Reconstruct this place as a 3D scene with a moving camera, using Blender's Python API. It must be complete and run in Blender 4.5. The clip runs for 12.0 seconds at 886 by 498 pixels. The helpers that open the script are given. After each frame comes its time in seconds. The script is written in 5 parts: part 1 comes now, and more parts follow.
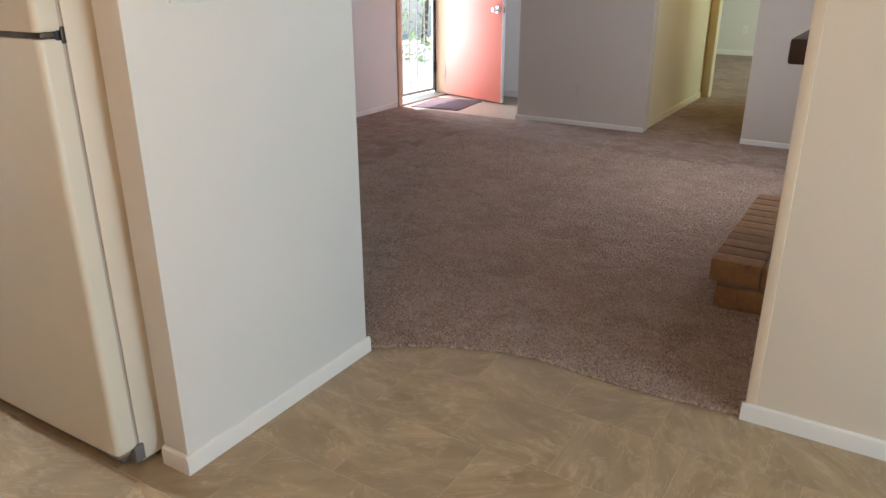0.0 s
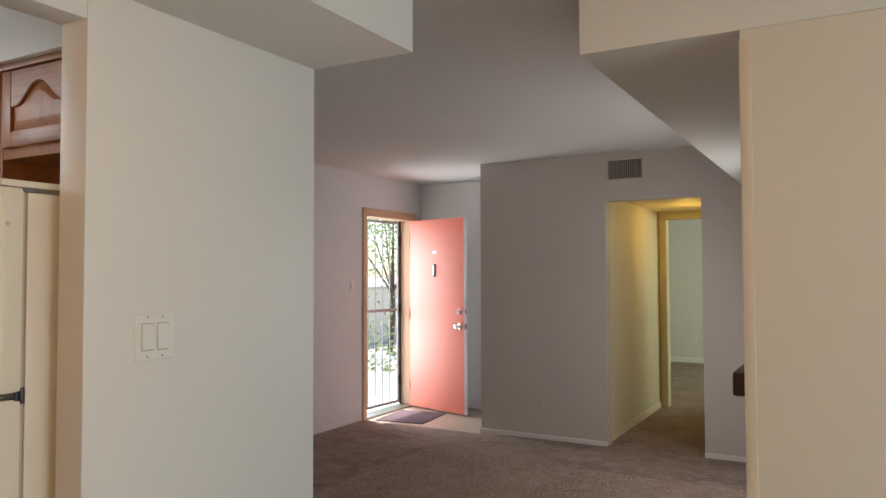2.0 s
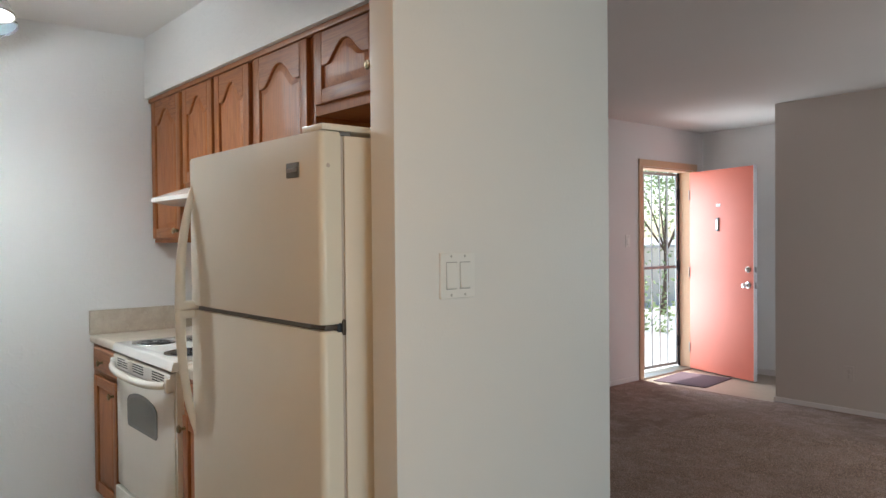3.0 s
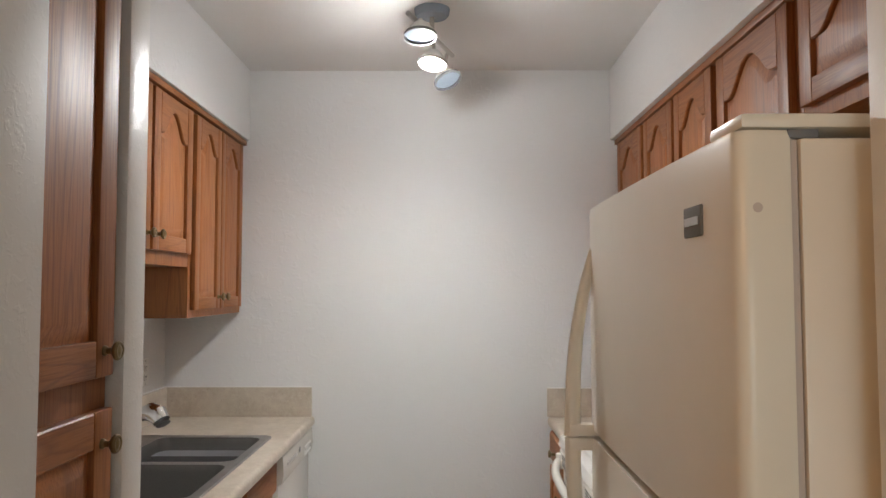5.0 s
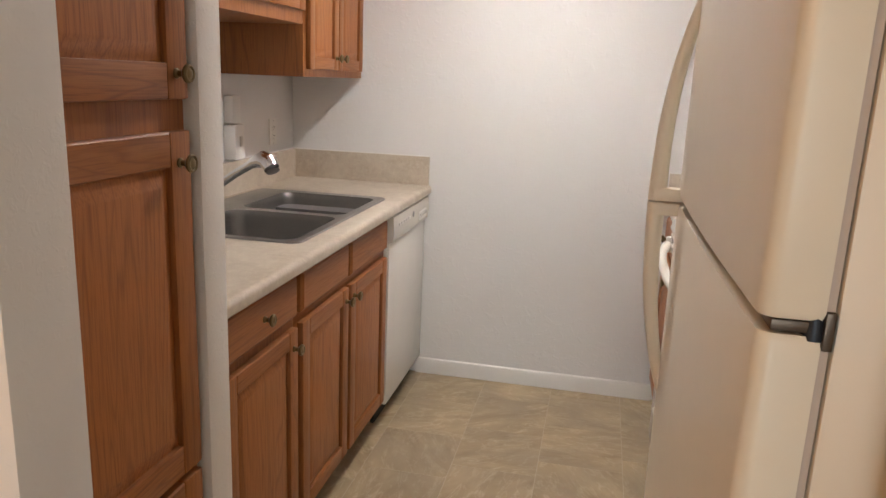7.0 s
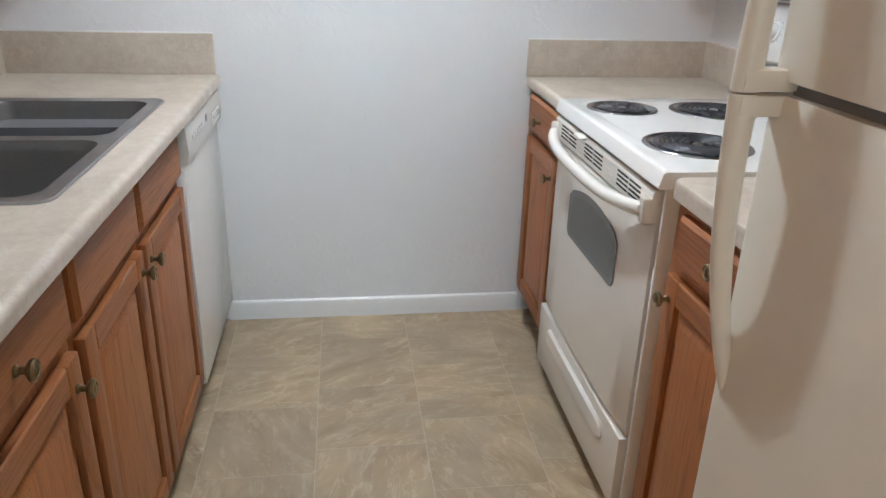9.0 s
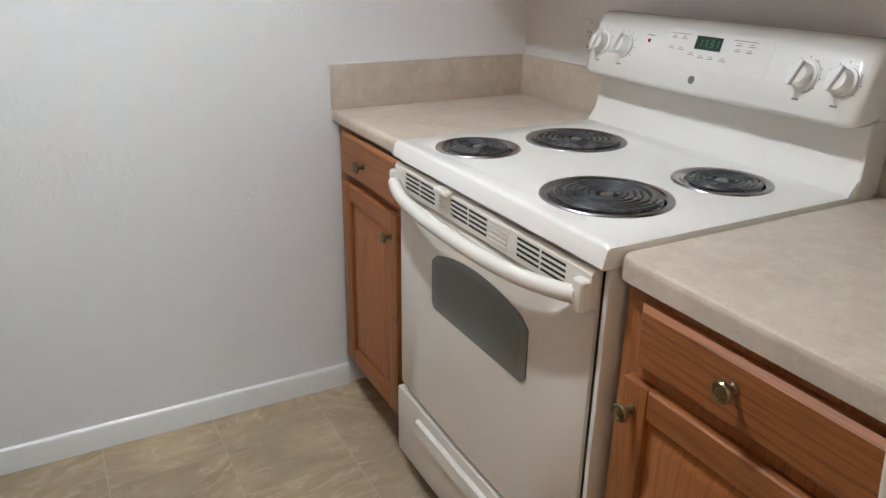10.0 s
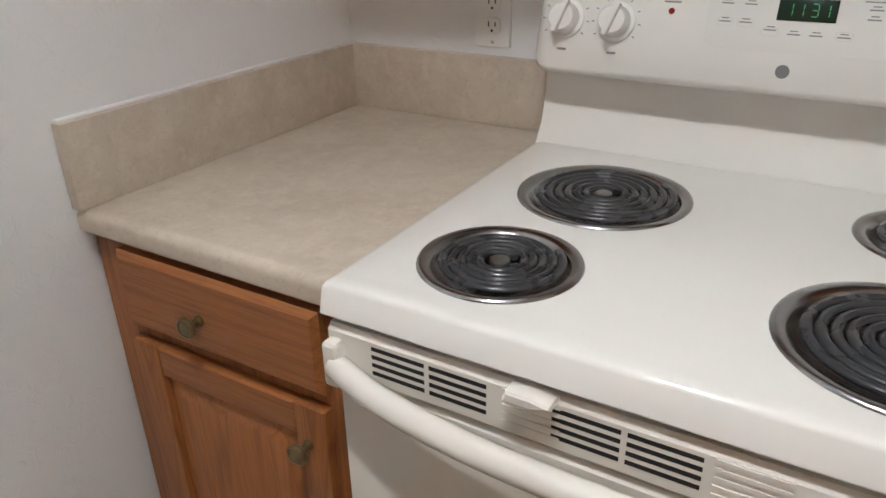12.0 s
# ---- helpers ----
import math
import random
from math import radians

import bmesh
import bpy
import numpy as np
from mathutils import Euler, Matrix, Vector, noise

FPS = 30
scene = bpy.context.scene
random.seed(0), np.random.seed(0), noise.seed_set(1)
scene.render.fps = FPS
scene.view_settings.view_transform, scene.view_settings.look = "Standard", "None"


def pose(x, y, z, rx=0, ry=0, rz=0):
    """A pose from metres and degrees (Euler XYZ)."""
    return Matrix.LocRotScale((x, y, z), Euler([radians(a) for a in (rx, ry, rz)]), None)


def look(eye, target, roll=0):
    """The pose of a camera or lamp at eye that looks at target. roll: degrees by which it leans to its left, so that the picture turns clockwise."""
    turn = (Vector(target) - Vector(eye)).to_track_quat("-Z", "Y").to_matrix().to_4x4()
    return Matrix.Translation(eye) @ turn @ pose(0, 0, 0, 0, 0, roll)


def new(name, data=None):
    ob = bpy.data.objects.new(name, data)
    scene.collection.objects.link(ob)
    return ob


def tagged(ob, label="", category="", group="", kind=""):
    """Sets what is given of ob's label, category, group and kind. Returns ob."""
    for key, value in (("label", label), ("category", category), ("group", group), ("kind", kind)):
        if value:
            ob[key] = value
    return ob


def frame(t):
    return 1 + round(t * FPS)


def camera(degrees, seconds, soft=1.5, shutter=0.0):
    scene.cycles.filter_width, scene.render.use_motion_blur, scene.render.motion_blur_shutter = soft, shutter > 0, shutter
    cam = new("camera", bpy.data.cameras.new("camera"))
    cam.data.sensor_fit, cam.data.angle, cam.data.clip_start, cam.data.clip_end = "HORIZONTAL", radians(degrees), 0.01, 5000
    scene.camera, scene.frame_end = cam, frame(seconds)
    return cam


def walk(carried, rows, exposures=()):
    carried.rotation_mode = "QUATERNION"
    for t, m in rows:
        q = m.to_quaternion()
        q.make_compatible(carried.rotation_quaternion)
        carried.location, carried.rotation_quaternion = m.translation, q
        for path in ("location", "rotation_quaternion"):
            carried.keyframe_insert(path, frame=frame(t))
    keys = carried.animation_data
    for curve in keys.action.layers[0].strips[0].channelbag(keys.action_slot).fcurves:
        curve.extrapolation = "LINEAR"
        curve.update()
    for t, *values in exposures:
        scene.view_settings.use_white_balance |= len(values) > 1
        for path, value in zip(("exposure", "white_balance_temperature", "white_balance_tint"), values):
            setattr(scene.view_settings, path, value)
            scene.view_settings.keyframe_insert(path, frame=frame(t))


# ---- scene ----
cam = camera(62.4, 12.0)
PATH = [
    (0, (-0.035, 0.141, 1.327), (-1.017, 1.726, 0.605), -0.1),
    (0.5, (-0.018, 0.175, 1.354), (-0.95, 1.88, 0.883), 0.0),
    (1, (-0.008, 0.176, 1.395), (-0.932, 1.934, 1.162), 0.2),
    (1.5, (0.004, 0.161, 1.439), (-0.919, 1.935, 1.4), 0.1),
    (2, (-0.001, 0.145, 1.455), (-0.976, 1.89, 1.526), -0.2),
    (2.1, (-0.006, 0.152, 1.454), (-1.005, 1.883, 1.537), -0.3),
    (2.5, (-0.042, 0.127, 1.438), (-1.252, 1.718, 1.494), -0.5),
    (3.1, (-0.181, 0.209, 1.397), (-1.768, 1.425, 1.354), -0.4),
    (3.5, (-0.344, 0.385, 1.411), (-2.148, 1.247, 1.344), 0.2),
    (3.7, (-0.428, 0.444, 1.416), (-2.298, 1.151, 1.345), 0.0),
    (5.3, (-0.926, 0.858, 1.503), (-2.917, 0.702, 1.61), 0.4),
    (5.5, (-0.929, 0.901, 1.506), (-2.913, 0.659, 1.581), 0.6),
    (6, (-0.93, 0.915, 1.479), (-2.895, 0.552, 1.404), 1.0),
    (6.5, (-0.936, 0.916, 1.432), (-2.877, 0.517, 1.163), 1.7),
    (7, (-0.951, 0.921, 1.4), (-2.857, 0.524, 0.943), 2.4),
    (7.2, (-0.963, 0.916, 1.385), (-2.853, 0.526, 0.857), 2.4),
    (8.8, (-1.518, 0.584, 1.324), (-3.358, 0.71, 0.551), 1.5),
    (9, (-1.656, 0.58, 1.322), (-3.487, 0.841, 0.561), 1.7),
    (9.5, (-1.968, 0.571, 1.322), (-3.739, 1.155, 0.597), 2.3),
    (9.8, (-2.112, 0.525, 1.324), (-3.804, 1.298, 0.593), 1.4),
    (10, (-2.208, 0.498, 1.329), (-3.834, 1.391, 0.583), 0.9),
    (10.5, (-2.327, 0.496, 1.319), (-3.783, 1.59, 0.499), 0.9),
    (11, (-2.547, 0.550, 1.290), (-3.983, 1.648, 0.437), 1.0),
    (11.5, (-2.897, 0.638, 1.307), (-4.287, 1.782, 0.436), 0.5),
    (12, (-3.259, 0.671, 1.307), (-4.19, 2.209, 0.432), -1.1),
]
walk(cam, [(t, look(eye, target, roll)) for t, eye, target, roll in PATH], [
    (0, 1.45, 6000, 5.5), (0.5, 1.15, 6100, 6), (1, 1.02, 6250, 6), (2, 0.93, 6400, 5.5), (2.5, 0.9, 6150, 5), (3, 0.90, 6100, 4), (3.5, 0.64, 6300, 4), (5.5, 0.70, 6700, 13),
    (6.5, 0.97, 6950, 15), (7, 1.04, 7150, 16), (9, 1.22, 5800, 7), (9.5, 1.12, 5950, 7.5), (10.5, 1.05, 6250, 10), (12, 0.83, 6450, 11)])

# ---- world, sun and lamps ----
world = bpy.data.worlds.new("world")
scene.world = world
world.use_nodes = True
wn = world.node_tree.nodes
sky = wn.new("ShaderNodeTexSky")
sky.sky_type = "NISHITA"
sky.sun_disc = False
sky.sun_elevation = radians(58)
sky.sun_rotation = radians(-62)
wn["Background"].inputs["Strength"].default_value = 0.15
world.node_tree.links.new(sky.outputs["Color"], wn["Background"].inputs["Color"])


def lamp(name, kind, m, power, colour, size=0.1, size_y=None, angle=None, blend=0.6):
    data = bpy.data.lights.new(name, kind)
    data.energy, data.color = power, colour
    if kind == "AREA":
        data.size = size
        if size_y:
            data.shape, data.size_y = "RECTANGLE", size_y
    elif kind == "SPOT":
        data.shadow_soft_size, data.spot_size, data.spot_blend = size, radians(angle), blend
    elif kind == "POINT":
        data.shadow_soft_size = size
    ob = new(name, data)
    ob.matrix_world = m
    return ob


sun = bpy.data.lights.new("sun", "SUN")
sun.energy, sun.angle, sun.color = 5.0, radians(0.5), (1.0, 0.95, 0.87)
new("sun", sun).matrix_world = look((0, 0, 0), (0.47, -0.25, -0.85))

# the kitchen ceiling lamp has three heads, of which the middle one is lit; then the dining and hall lamps
KITCHEN_HEADS = [((-3.30, 0.685, 2.335), (-2.80, 0.66, 0.0)), ((-3.46, 0.722, 2.29), (-2.95, 0.45, 0.0)), ((-3.67, 0.775, 2.29), (-3.05, 1.5, 0.6))]
at, to = KITCHEN_HEADS[1]
lamp("kitchen_head_light", "SPOT", look(Vector(at) + (Vector(to) - Vector(at)).normalized() * 0.02, to), 35, (0.95, 0.98, 1.0), 0.04, angle=180, blend=1.0)
lamp("kitchen_bulb_light", "POINT", pose(-3.435, 0.705, 2.235), 5, (0.95, 0.98, 1.0), 0.03)
lamp("dining_lamp_light", "POINT", pose(-0.45, -0.15, 1.88), 13.5, (1.0, 0.53, 0.23), 0.11)
lamp("hall_lamp_light", "POINT", pose(-1.40, 7.55, 1.9), 2.0, (1.0, 0.62, 0.13), 0.06)
# sky light in the window openings of the dining room and the bedroom
lamp("dining_window_light", "AREA", look((2.56, 0.95, 1.1), (-1.5, 1.15, 0.9)), 15.5, (0.78, 0.96, 1.0), 1.7, 1.9)
lamp("bedroom_window_light", "AREA", look((0.88, 10.6, 1.5), (-3.0, 10.6, 1.2)), 28, (0.93, 1.0, 0.72), 1.5, 1.2)
lamp("entry_sky_light", "AREA", look((-5.5, 6.6, 1.1), (-3.0, 6.5, 0.9)), 46, (0.95, 0.96, 1.0), 1.2, 2.0)
# fill lamp at an assumed, unseen east window, added to brighten the living room
lamp("living_window_light", "AREA", look((-0.14, 4.85, 1.2), (-3.5, 4.4, 0.5)), 11, (1.0, 0.95, 0.93), 0.8, 1.1)


# ---- materials ----
class Mat:
    """A node material with short ways to add nodes."""

    def __init__(self, name, rough=0.5, metal=0.0, spec=0.5):
        self.m = bpy.data.materials.new(name)
        self.m.use_nodes = True
        self.t = self.m.node_tree
        self.b = self.t.nodes["Principled BSDF"]
        self.b.inputs["Roughness"].default_value = rough
        self.b.inputs["Metallic"].default_value = metal
        self.b.inputs["Specular IOR Level"].default_value = spec
        self.co = None

    def link(self, a, b):
        self.t.links.new(a, b)

    def coords(self, scale=(1, 1, 1), spread=0.0, world_space=False):
        if world_space:
            out = self.t.nodes.new("ShaderNodeNewGeometry").outputs["Position"]
        else:
            out = self.t.nodes.new("ShaderNodeTexCoord").outputs["Object"]
        if spread:
            info = self.t.nodes.new("ShaderNodeObjectInfo")
            mul = self.t.nodes.new("ShaderNodeVectorMath")
            mul.operation = "MULTIPLY_ADD"
            mul.inputs[0].default_value = (1, 1, 1)
            comb = self.t.nodes.new("ShaderNodeCombineXYZ")
            sc = self.t.nodes.new("ShaderNodeMath")
            sc.operation = "MULTIPLY"
            sc.inputs[1].default_value = spread
            self.link(info.outputs["Random"], sc.inputs[0])
            for k in "XYZ":
                self.link(sc.outputs[0], comb.inputs[k])
            self.link(comb.outputs[0], mul.inputs[0])
            mul.inputs[1].default_value = (1, 0.73, 1.31)
            self.link(out, mul.inputs[2])
            out = mul.outputs[0]
        mp = self.t.nodes.new("ShaderNodeMapping")
        mp.inputs["Scale"].default_value = scale
        self.link(out, mp.inputs["Vector"])
        return mp.outputs[0]

    def noise(self, co, scale, detail=4.0, rough=0.55, distortion=0.0):
        n = self.t.nodes.new("ShaderNodeTexNoise")
        n.inputs["Scale"].default_value, n.inputs["Detail"].default_value = scale, detail
        n.inputs["Roughness"].default_value, n.inputs["Distortion"].default_value = rough, distortion
        self.link(co, n.inputs["Vector"])
        return n.outputs["Fac"]

    def voronoi(self, co, scale, feature="F1"):
        n = self.t.nodes.new("ShaderNodeTexVoronoi")
        n.inputs["Scale"].default_value, n.feature = scale, feature
        self.link(co, n.inputs["Vector"])
        return n.outputs["Distance"]

    def ramp(self, fac, *stops):
        n = self.t.nodes.new("ShaderNodeValToRGB")
        while len(n.color_ramp.elements) < len(stops):
            n.color_ramp.elements.new(0.5)
        for e, (p, c) in zip(n.color_ramp.elements, stops):
            e.position = p
            e.color = (*c, 1) if isinstance(c, tuple) else (c, c, c, 1)
        self.link(fac, n.inputs["Fac"])
        return n.outputs["Color"]

    def mix(self, fac, a, b, kind="MIX"):
        n = self.t.nodes.new("ShaderNodeMix")
        n.data_type, n.blend_type = "RGBA", kind
        for sock, v in ((n.inputs["Factor"], fac), (n.inputs["A"], a), (n.inputs["B"], b)):
            if isinstance(v, (int, float)):
                sock.default_value = v
            elif isinstance(v, tuple):
                sock.default_value = (*v, 1)
            else:
                self.link(v, sock)
        return n.outputs["Result"]

    def colour(self, c):
        if isinstance(c, tuple):
            self.b.inputs["Base Color"].default_value = (*c, 1)
        else:
            self.link(c, self.b.inputs["Base Color"])
        return self

    def rough(self, r):
        self.link(r, self.b.inputs["Roughness"])
        return self

    def bump(self, h, strength=0.3, dist=0.002):
        n = self.t.nodes.new("ShaderNodeBump")
        n.inputs["Strength"].default_value, n.inputs["Distance"].default_value = strength, dist
        self.link(h, n.inputs["Height"])
        if self.b.inputs["Normal"].links:
            self.link(self.b.inputs["Normal"].links[0].from_socket, n.inputs["Normal"])
        self.link(n.outputs["Normal"], self.b.inputs["Normal"])
        return self


def paint(name, c, rough=0.55, relief=0.5, scale=60):
    """Rolled wall paint over knockdown texture."""
    m = Mat(name, rough)
    co = m.coords(world_space=True)
    big = m.noise(co, 1.6, 3)
    dark = tuple(v * 0.94 for v in c)
    m.colour(m.mix(big, dark, c))
    blobs = m.ramp(m.noise(co, scale, 3, 0.6, 0.8), (0.52, 0.0), (0.66, 1.0))
    m.bump(blobs, relief, 0.0012)
    m.bump(m.noise(co, 420, 2), min(relief, 0.4) * 0.3, 0.0005)
    return m.m


WALL = paint("wall_paint", (0.77, 0.765, 0.76), 0.47, 0.55, 30)
# cream tone includes the warm cast of the dining lamp
CREAM_WALL = paint("warm_lit_cream_paint", (0.78, 0.735, 0.655), 0.5, 0.18, 90)
WALL_SMOOTH = paint("dining_wall_paint", (0.76, 0.745, 0.72), 0.5, 0.18, 90)
LIVING = paint("living_wall_paint", (0.73, 0.70, 0.69), 0.55, 0.22, 90)
# living room paint darkened to taupe: the vent wall's shade is in this colour
VENT_WALL = paint("shaded_vent_wall_paint", (0.585, 0.535, 0.495), 0.55, 0.22, 90)
# white lifted above the living room paint to include bounced daylight
ENTRY_WHITE = paint("entry_lit_white_paint", (0.84, 0.84, 0.83), 0.5, 0.2, 90)
JAMB = paint("gloss_jamb_paint", (0.76, 0.74, 0.71), 0.28, 0.3, 75)
CEILING = paint("ceiling_paint", (0.74, 0.72, 0.70), 0.8, 0.4, 110)
# hall paint is yellowed to carry the warm lamp light in its colour
HALL = paint("yellow_lit_hall_paint", (0.72, 0.65, 0.46), 0.55, 0.2, 90)
TRIM = paint("trim_paint", (0.80, 0.79, 0.77), 0.32, 0.08, 40)


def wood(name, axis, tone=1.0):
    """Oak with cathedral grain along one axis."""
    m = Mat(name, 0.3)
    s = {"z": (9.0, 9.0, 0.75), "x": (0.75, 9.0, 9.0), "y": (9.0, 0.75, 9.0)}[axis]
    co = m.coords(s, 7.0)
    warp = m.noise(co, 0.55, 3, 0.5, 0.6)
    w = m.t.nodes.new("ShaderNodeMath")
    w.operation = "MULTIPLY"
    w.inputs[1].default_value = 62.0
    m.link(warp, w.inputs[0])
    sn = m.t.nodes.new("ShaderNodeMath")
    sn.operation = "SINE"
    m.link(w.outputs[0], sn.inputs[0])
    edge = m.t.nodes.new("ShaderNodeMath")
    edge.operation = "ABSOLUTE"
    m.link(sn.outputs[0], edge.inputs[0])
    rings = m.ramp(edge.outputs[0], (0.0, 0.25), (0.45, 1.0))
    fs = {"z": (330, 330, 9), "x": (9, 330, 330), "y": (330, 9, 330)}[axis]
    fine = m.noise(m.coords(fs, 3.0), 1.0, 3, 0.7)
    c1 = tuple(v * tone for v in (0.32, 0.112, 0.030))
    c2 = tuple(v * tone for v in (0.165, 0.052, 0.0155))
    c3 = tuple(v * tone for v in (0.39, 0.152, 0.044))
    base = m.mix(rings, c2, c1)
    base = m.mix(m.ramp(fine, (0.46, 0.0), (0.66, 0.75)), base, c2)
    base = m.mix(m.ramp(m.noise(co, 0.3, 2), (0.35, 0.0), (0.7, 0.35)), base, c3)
    m.colour(base)
    m.bump(fine, 0.12, 0.0006)
    m.rough(m.ramp(fine, (0.3, 0.40), (0.8, 0.54)))
    return m.m


OAK_V, OAK_H = wood("oak_upright", "z"), wood("oak_level", "x")
OAK_PANEL = wood("oak_panel", "z", 1.18)
# the same oak darkened, with the shade of recesses in its colour
OAK_IN = wood("oak_shaded", "z", 0.75)
DARK_WOOD = wood("dark_wood", "y", 0.12)


def plain(name, c, rough=0.4, metal=0.0, vary=0.06, scale=8.0, bump=0.0, bscale=300.0, spec=0.5):
    m = Mat(name, rough, metal, spec)
    co = m.coords()
    m.colour(m.mix(m.noise(co, scale, 4), tuple(v * (1 - vary) for v in c), c))
    if bump:
        m.bump(m.noise(co, bscale, 2), bump, 0.0008)
    m.rough(m.ramp(m.noise(co, scale * 2.5, 4), (0.3, max(rough - 0.015, 0.02)), (0.75, rough + 0.02)))
    return m.m


ENAMEL = plain("white_enamel", (0.80, 0.785, 0.74), 0.16)
ENAMEL_FRONT = plain("almond_white_enamel", (0.75, 0.72, 0.655), 0.24)
PLASTIC = plain("white_plastic", (0.80, 0.79, 0.76), 0.35)
FRIDGE = plain("bisque_fridge_skin", (0.73, 0.69, 0.59), 0.30, bump=0.1, bscale=260)
FRIDGE_SIDE = plain("bisque_fridge_side", (0.75, 0.685, 0.58), 0.36, bump=0.15, bscale=260)
FRIDGE_TRIM = plain("bisque_plastic", (0.74, 0.695, 0.595), 0.35)
GREY = plain("grey_plastic", (0.16, 0.16, 0.165), 0.4)
GASKET = plain("pinkish_grey_gasket", (0.52, 0.45, 0.40), 0.5)
CHROME = plain("chrome", (0.72, 0.72, 0.73), 0.12, 1.0)
NICKEL = plain("brushed_nickel", (0.5, 0.49, 0.47), 0.3, 1.0)
BRASS = plain("antique_brass", (0.30, 0.235, 0.13), 0.32, 1.0, 0.35, 60)
COIL = plain("black_coil", (0.045, 0.047, 0.052), 0.27, 0.2)
DRIP = plain("drip_pan_chrome", (0.42, 0.42, 0.43), 0.22, 1.0)
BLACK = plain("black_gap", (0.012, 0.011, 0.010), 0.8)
IRON = plain("black_iron", (0.03, 0.035, 0.045), 0.45, 0.6)
HINGE_METAL = plain("bronze_hinge_metal", (0.13, 0.10, 0.08), 0.35, 0.8, 0.3, 40)
VENT_DARK = plain("dark_grey_metal", (0.13, 0.125, 0.11), 0.7)
SWITCH_GAP = plain("shadowed_switch_gap", (0.42, 0.41, 0.40), 0.6)
# gate iron lightened to grey: daylight glare is put into the colour
GATE_GLARE = plain("glare_grey_gate_paint", (0.30, 0.32, 0.33), 0.35)
GLASS_OVEN = plain("oven_glass", (0.15, 0.158, 0.146), 0.08)
DISPLAY = plain("display_glass", (0.012, 0.03, 0.022), 0.1)
PRINT = plain("grey_print", (0.25, 0.25, 0.25), 0.5)
PALE_PRINT = plain("pale_print", (0.66, 0.64, 0.60), 0.4)
DOOR_PAINT = plain("coral_door_paint", (0.74, 0.21, 0.15), 0.42, bump=0.05, bscale=90)
DOOR_EDGE = plain("door_edge_paint", (0.72, 0.71, 0.72), 0.45)
CASING = plain("tan_casing_paint", (0.62, 0.42, 0.27), 0.42)
MAT_FIBRE = plain("door_mat_fibre", (0.10, 0.060, 0.075), 0.95, bump=0.8, bscale=260)
CONCRETE = plain("concrete", (0.52, 0.51, 0.50), 0.85, vary=0.25, bump=0.4, bscale=120)
STUCCO = plain("pale_stucco", (0.72, 0.66, 0.56), 0.9, vary=0.12, bump=0.6, bscale=90)
BARK = plain("bark", (0.13, 0.09, 0.065), 0.9, vary=0.4, bump=0.8, bscale=60)


def glow(name, c, strength):
    m = Mat(name, 0.4)
    m.colour(c)
    m.b.inputs["Emission Color"].default_value = (*c, 1)
    m.b.inputs["Emission Strength"].default_value = strength
    return m.m


LED = glow("lit_lamp_face", (1.0, 0.95, 0.86), 14.0)
GREEN_DIGIT = glow("green_digits", (0.03, 0.35, 0.10), 0.05)
LAMP_GLASS = plain("pale_lamp_glass", (0.30, 0.36, 0.44), 0.25)
WARM_GLOBE = glow("warm_globe", (1.0, 0.72, 0.42), 4.0)


def make_steel(name, low, high):
    m = Mat(name, 0.4, 1.0)
    co = m.coords((4, 300, 300))
    n = m.noise(co, 1.0, 3)
    m.colour(m.mix(n, low, high))
    m.rough(m.ramp(m.noise(m.coords(), 9, 4), (0.3, 0.33), (0.7, 0.48)))
    m.bump(n, 0.05, 0.0003)
    return m.m


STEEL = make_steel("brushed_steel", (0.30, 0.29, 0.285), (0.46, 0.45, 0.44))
# same steel darkened: the shade inside the bowls is put into its colour
BOWL_STEEL = make_steel("shaded_bowl_steel", (0.15, 0.145, 0.14), (0.24, 0.235, 0.23))


def make_laminate():
    m = Mat("beige_laminate", 0.36)
    co = m.coords(world_space=True)
    big = m.noise(co, 7, 5, 0.6, 0.6)
    mid = m.noise(co, 38, 5, 0.65, 0.4)
    c = m.mix(m.ramp(big, (0.32, 0.0), (0.68, 1.0)), (0.46, 0.385, 0.305), (0.575, 0.50, 0.41))
    c = m.mix(m.ramp(mid, (0.45, 0.0), (0.72, 0.55)), c, (0.64, 0.57, 0.46))
    c = m.mix(m.ramp(m.noise(co, 160, 3), (0.55, 0.0), (0.75, 0.4)), c, (0.36, 0.29, 0.22))
    m.colour(c)
    m.bump(m.noise(co, 500, 2), 0.08, 0.0004)
    return m.m


LAMINATE = make_laminate()


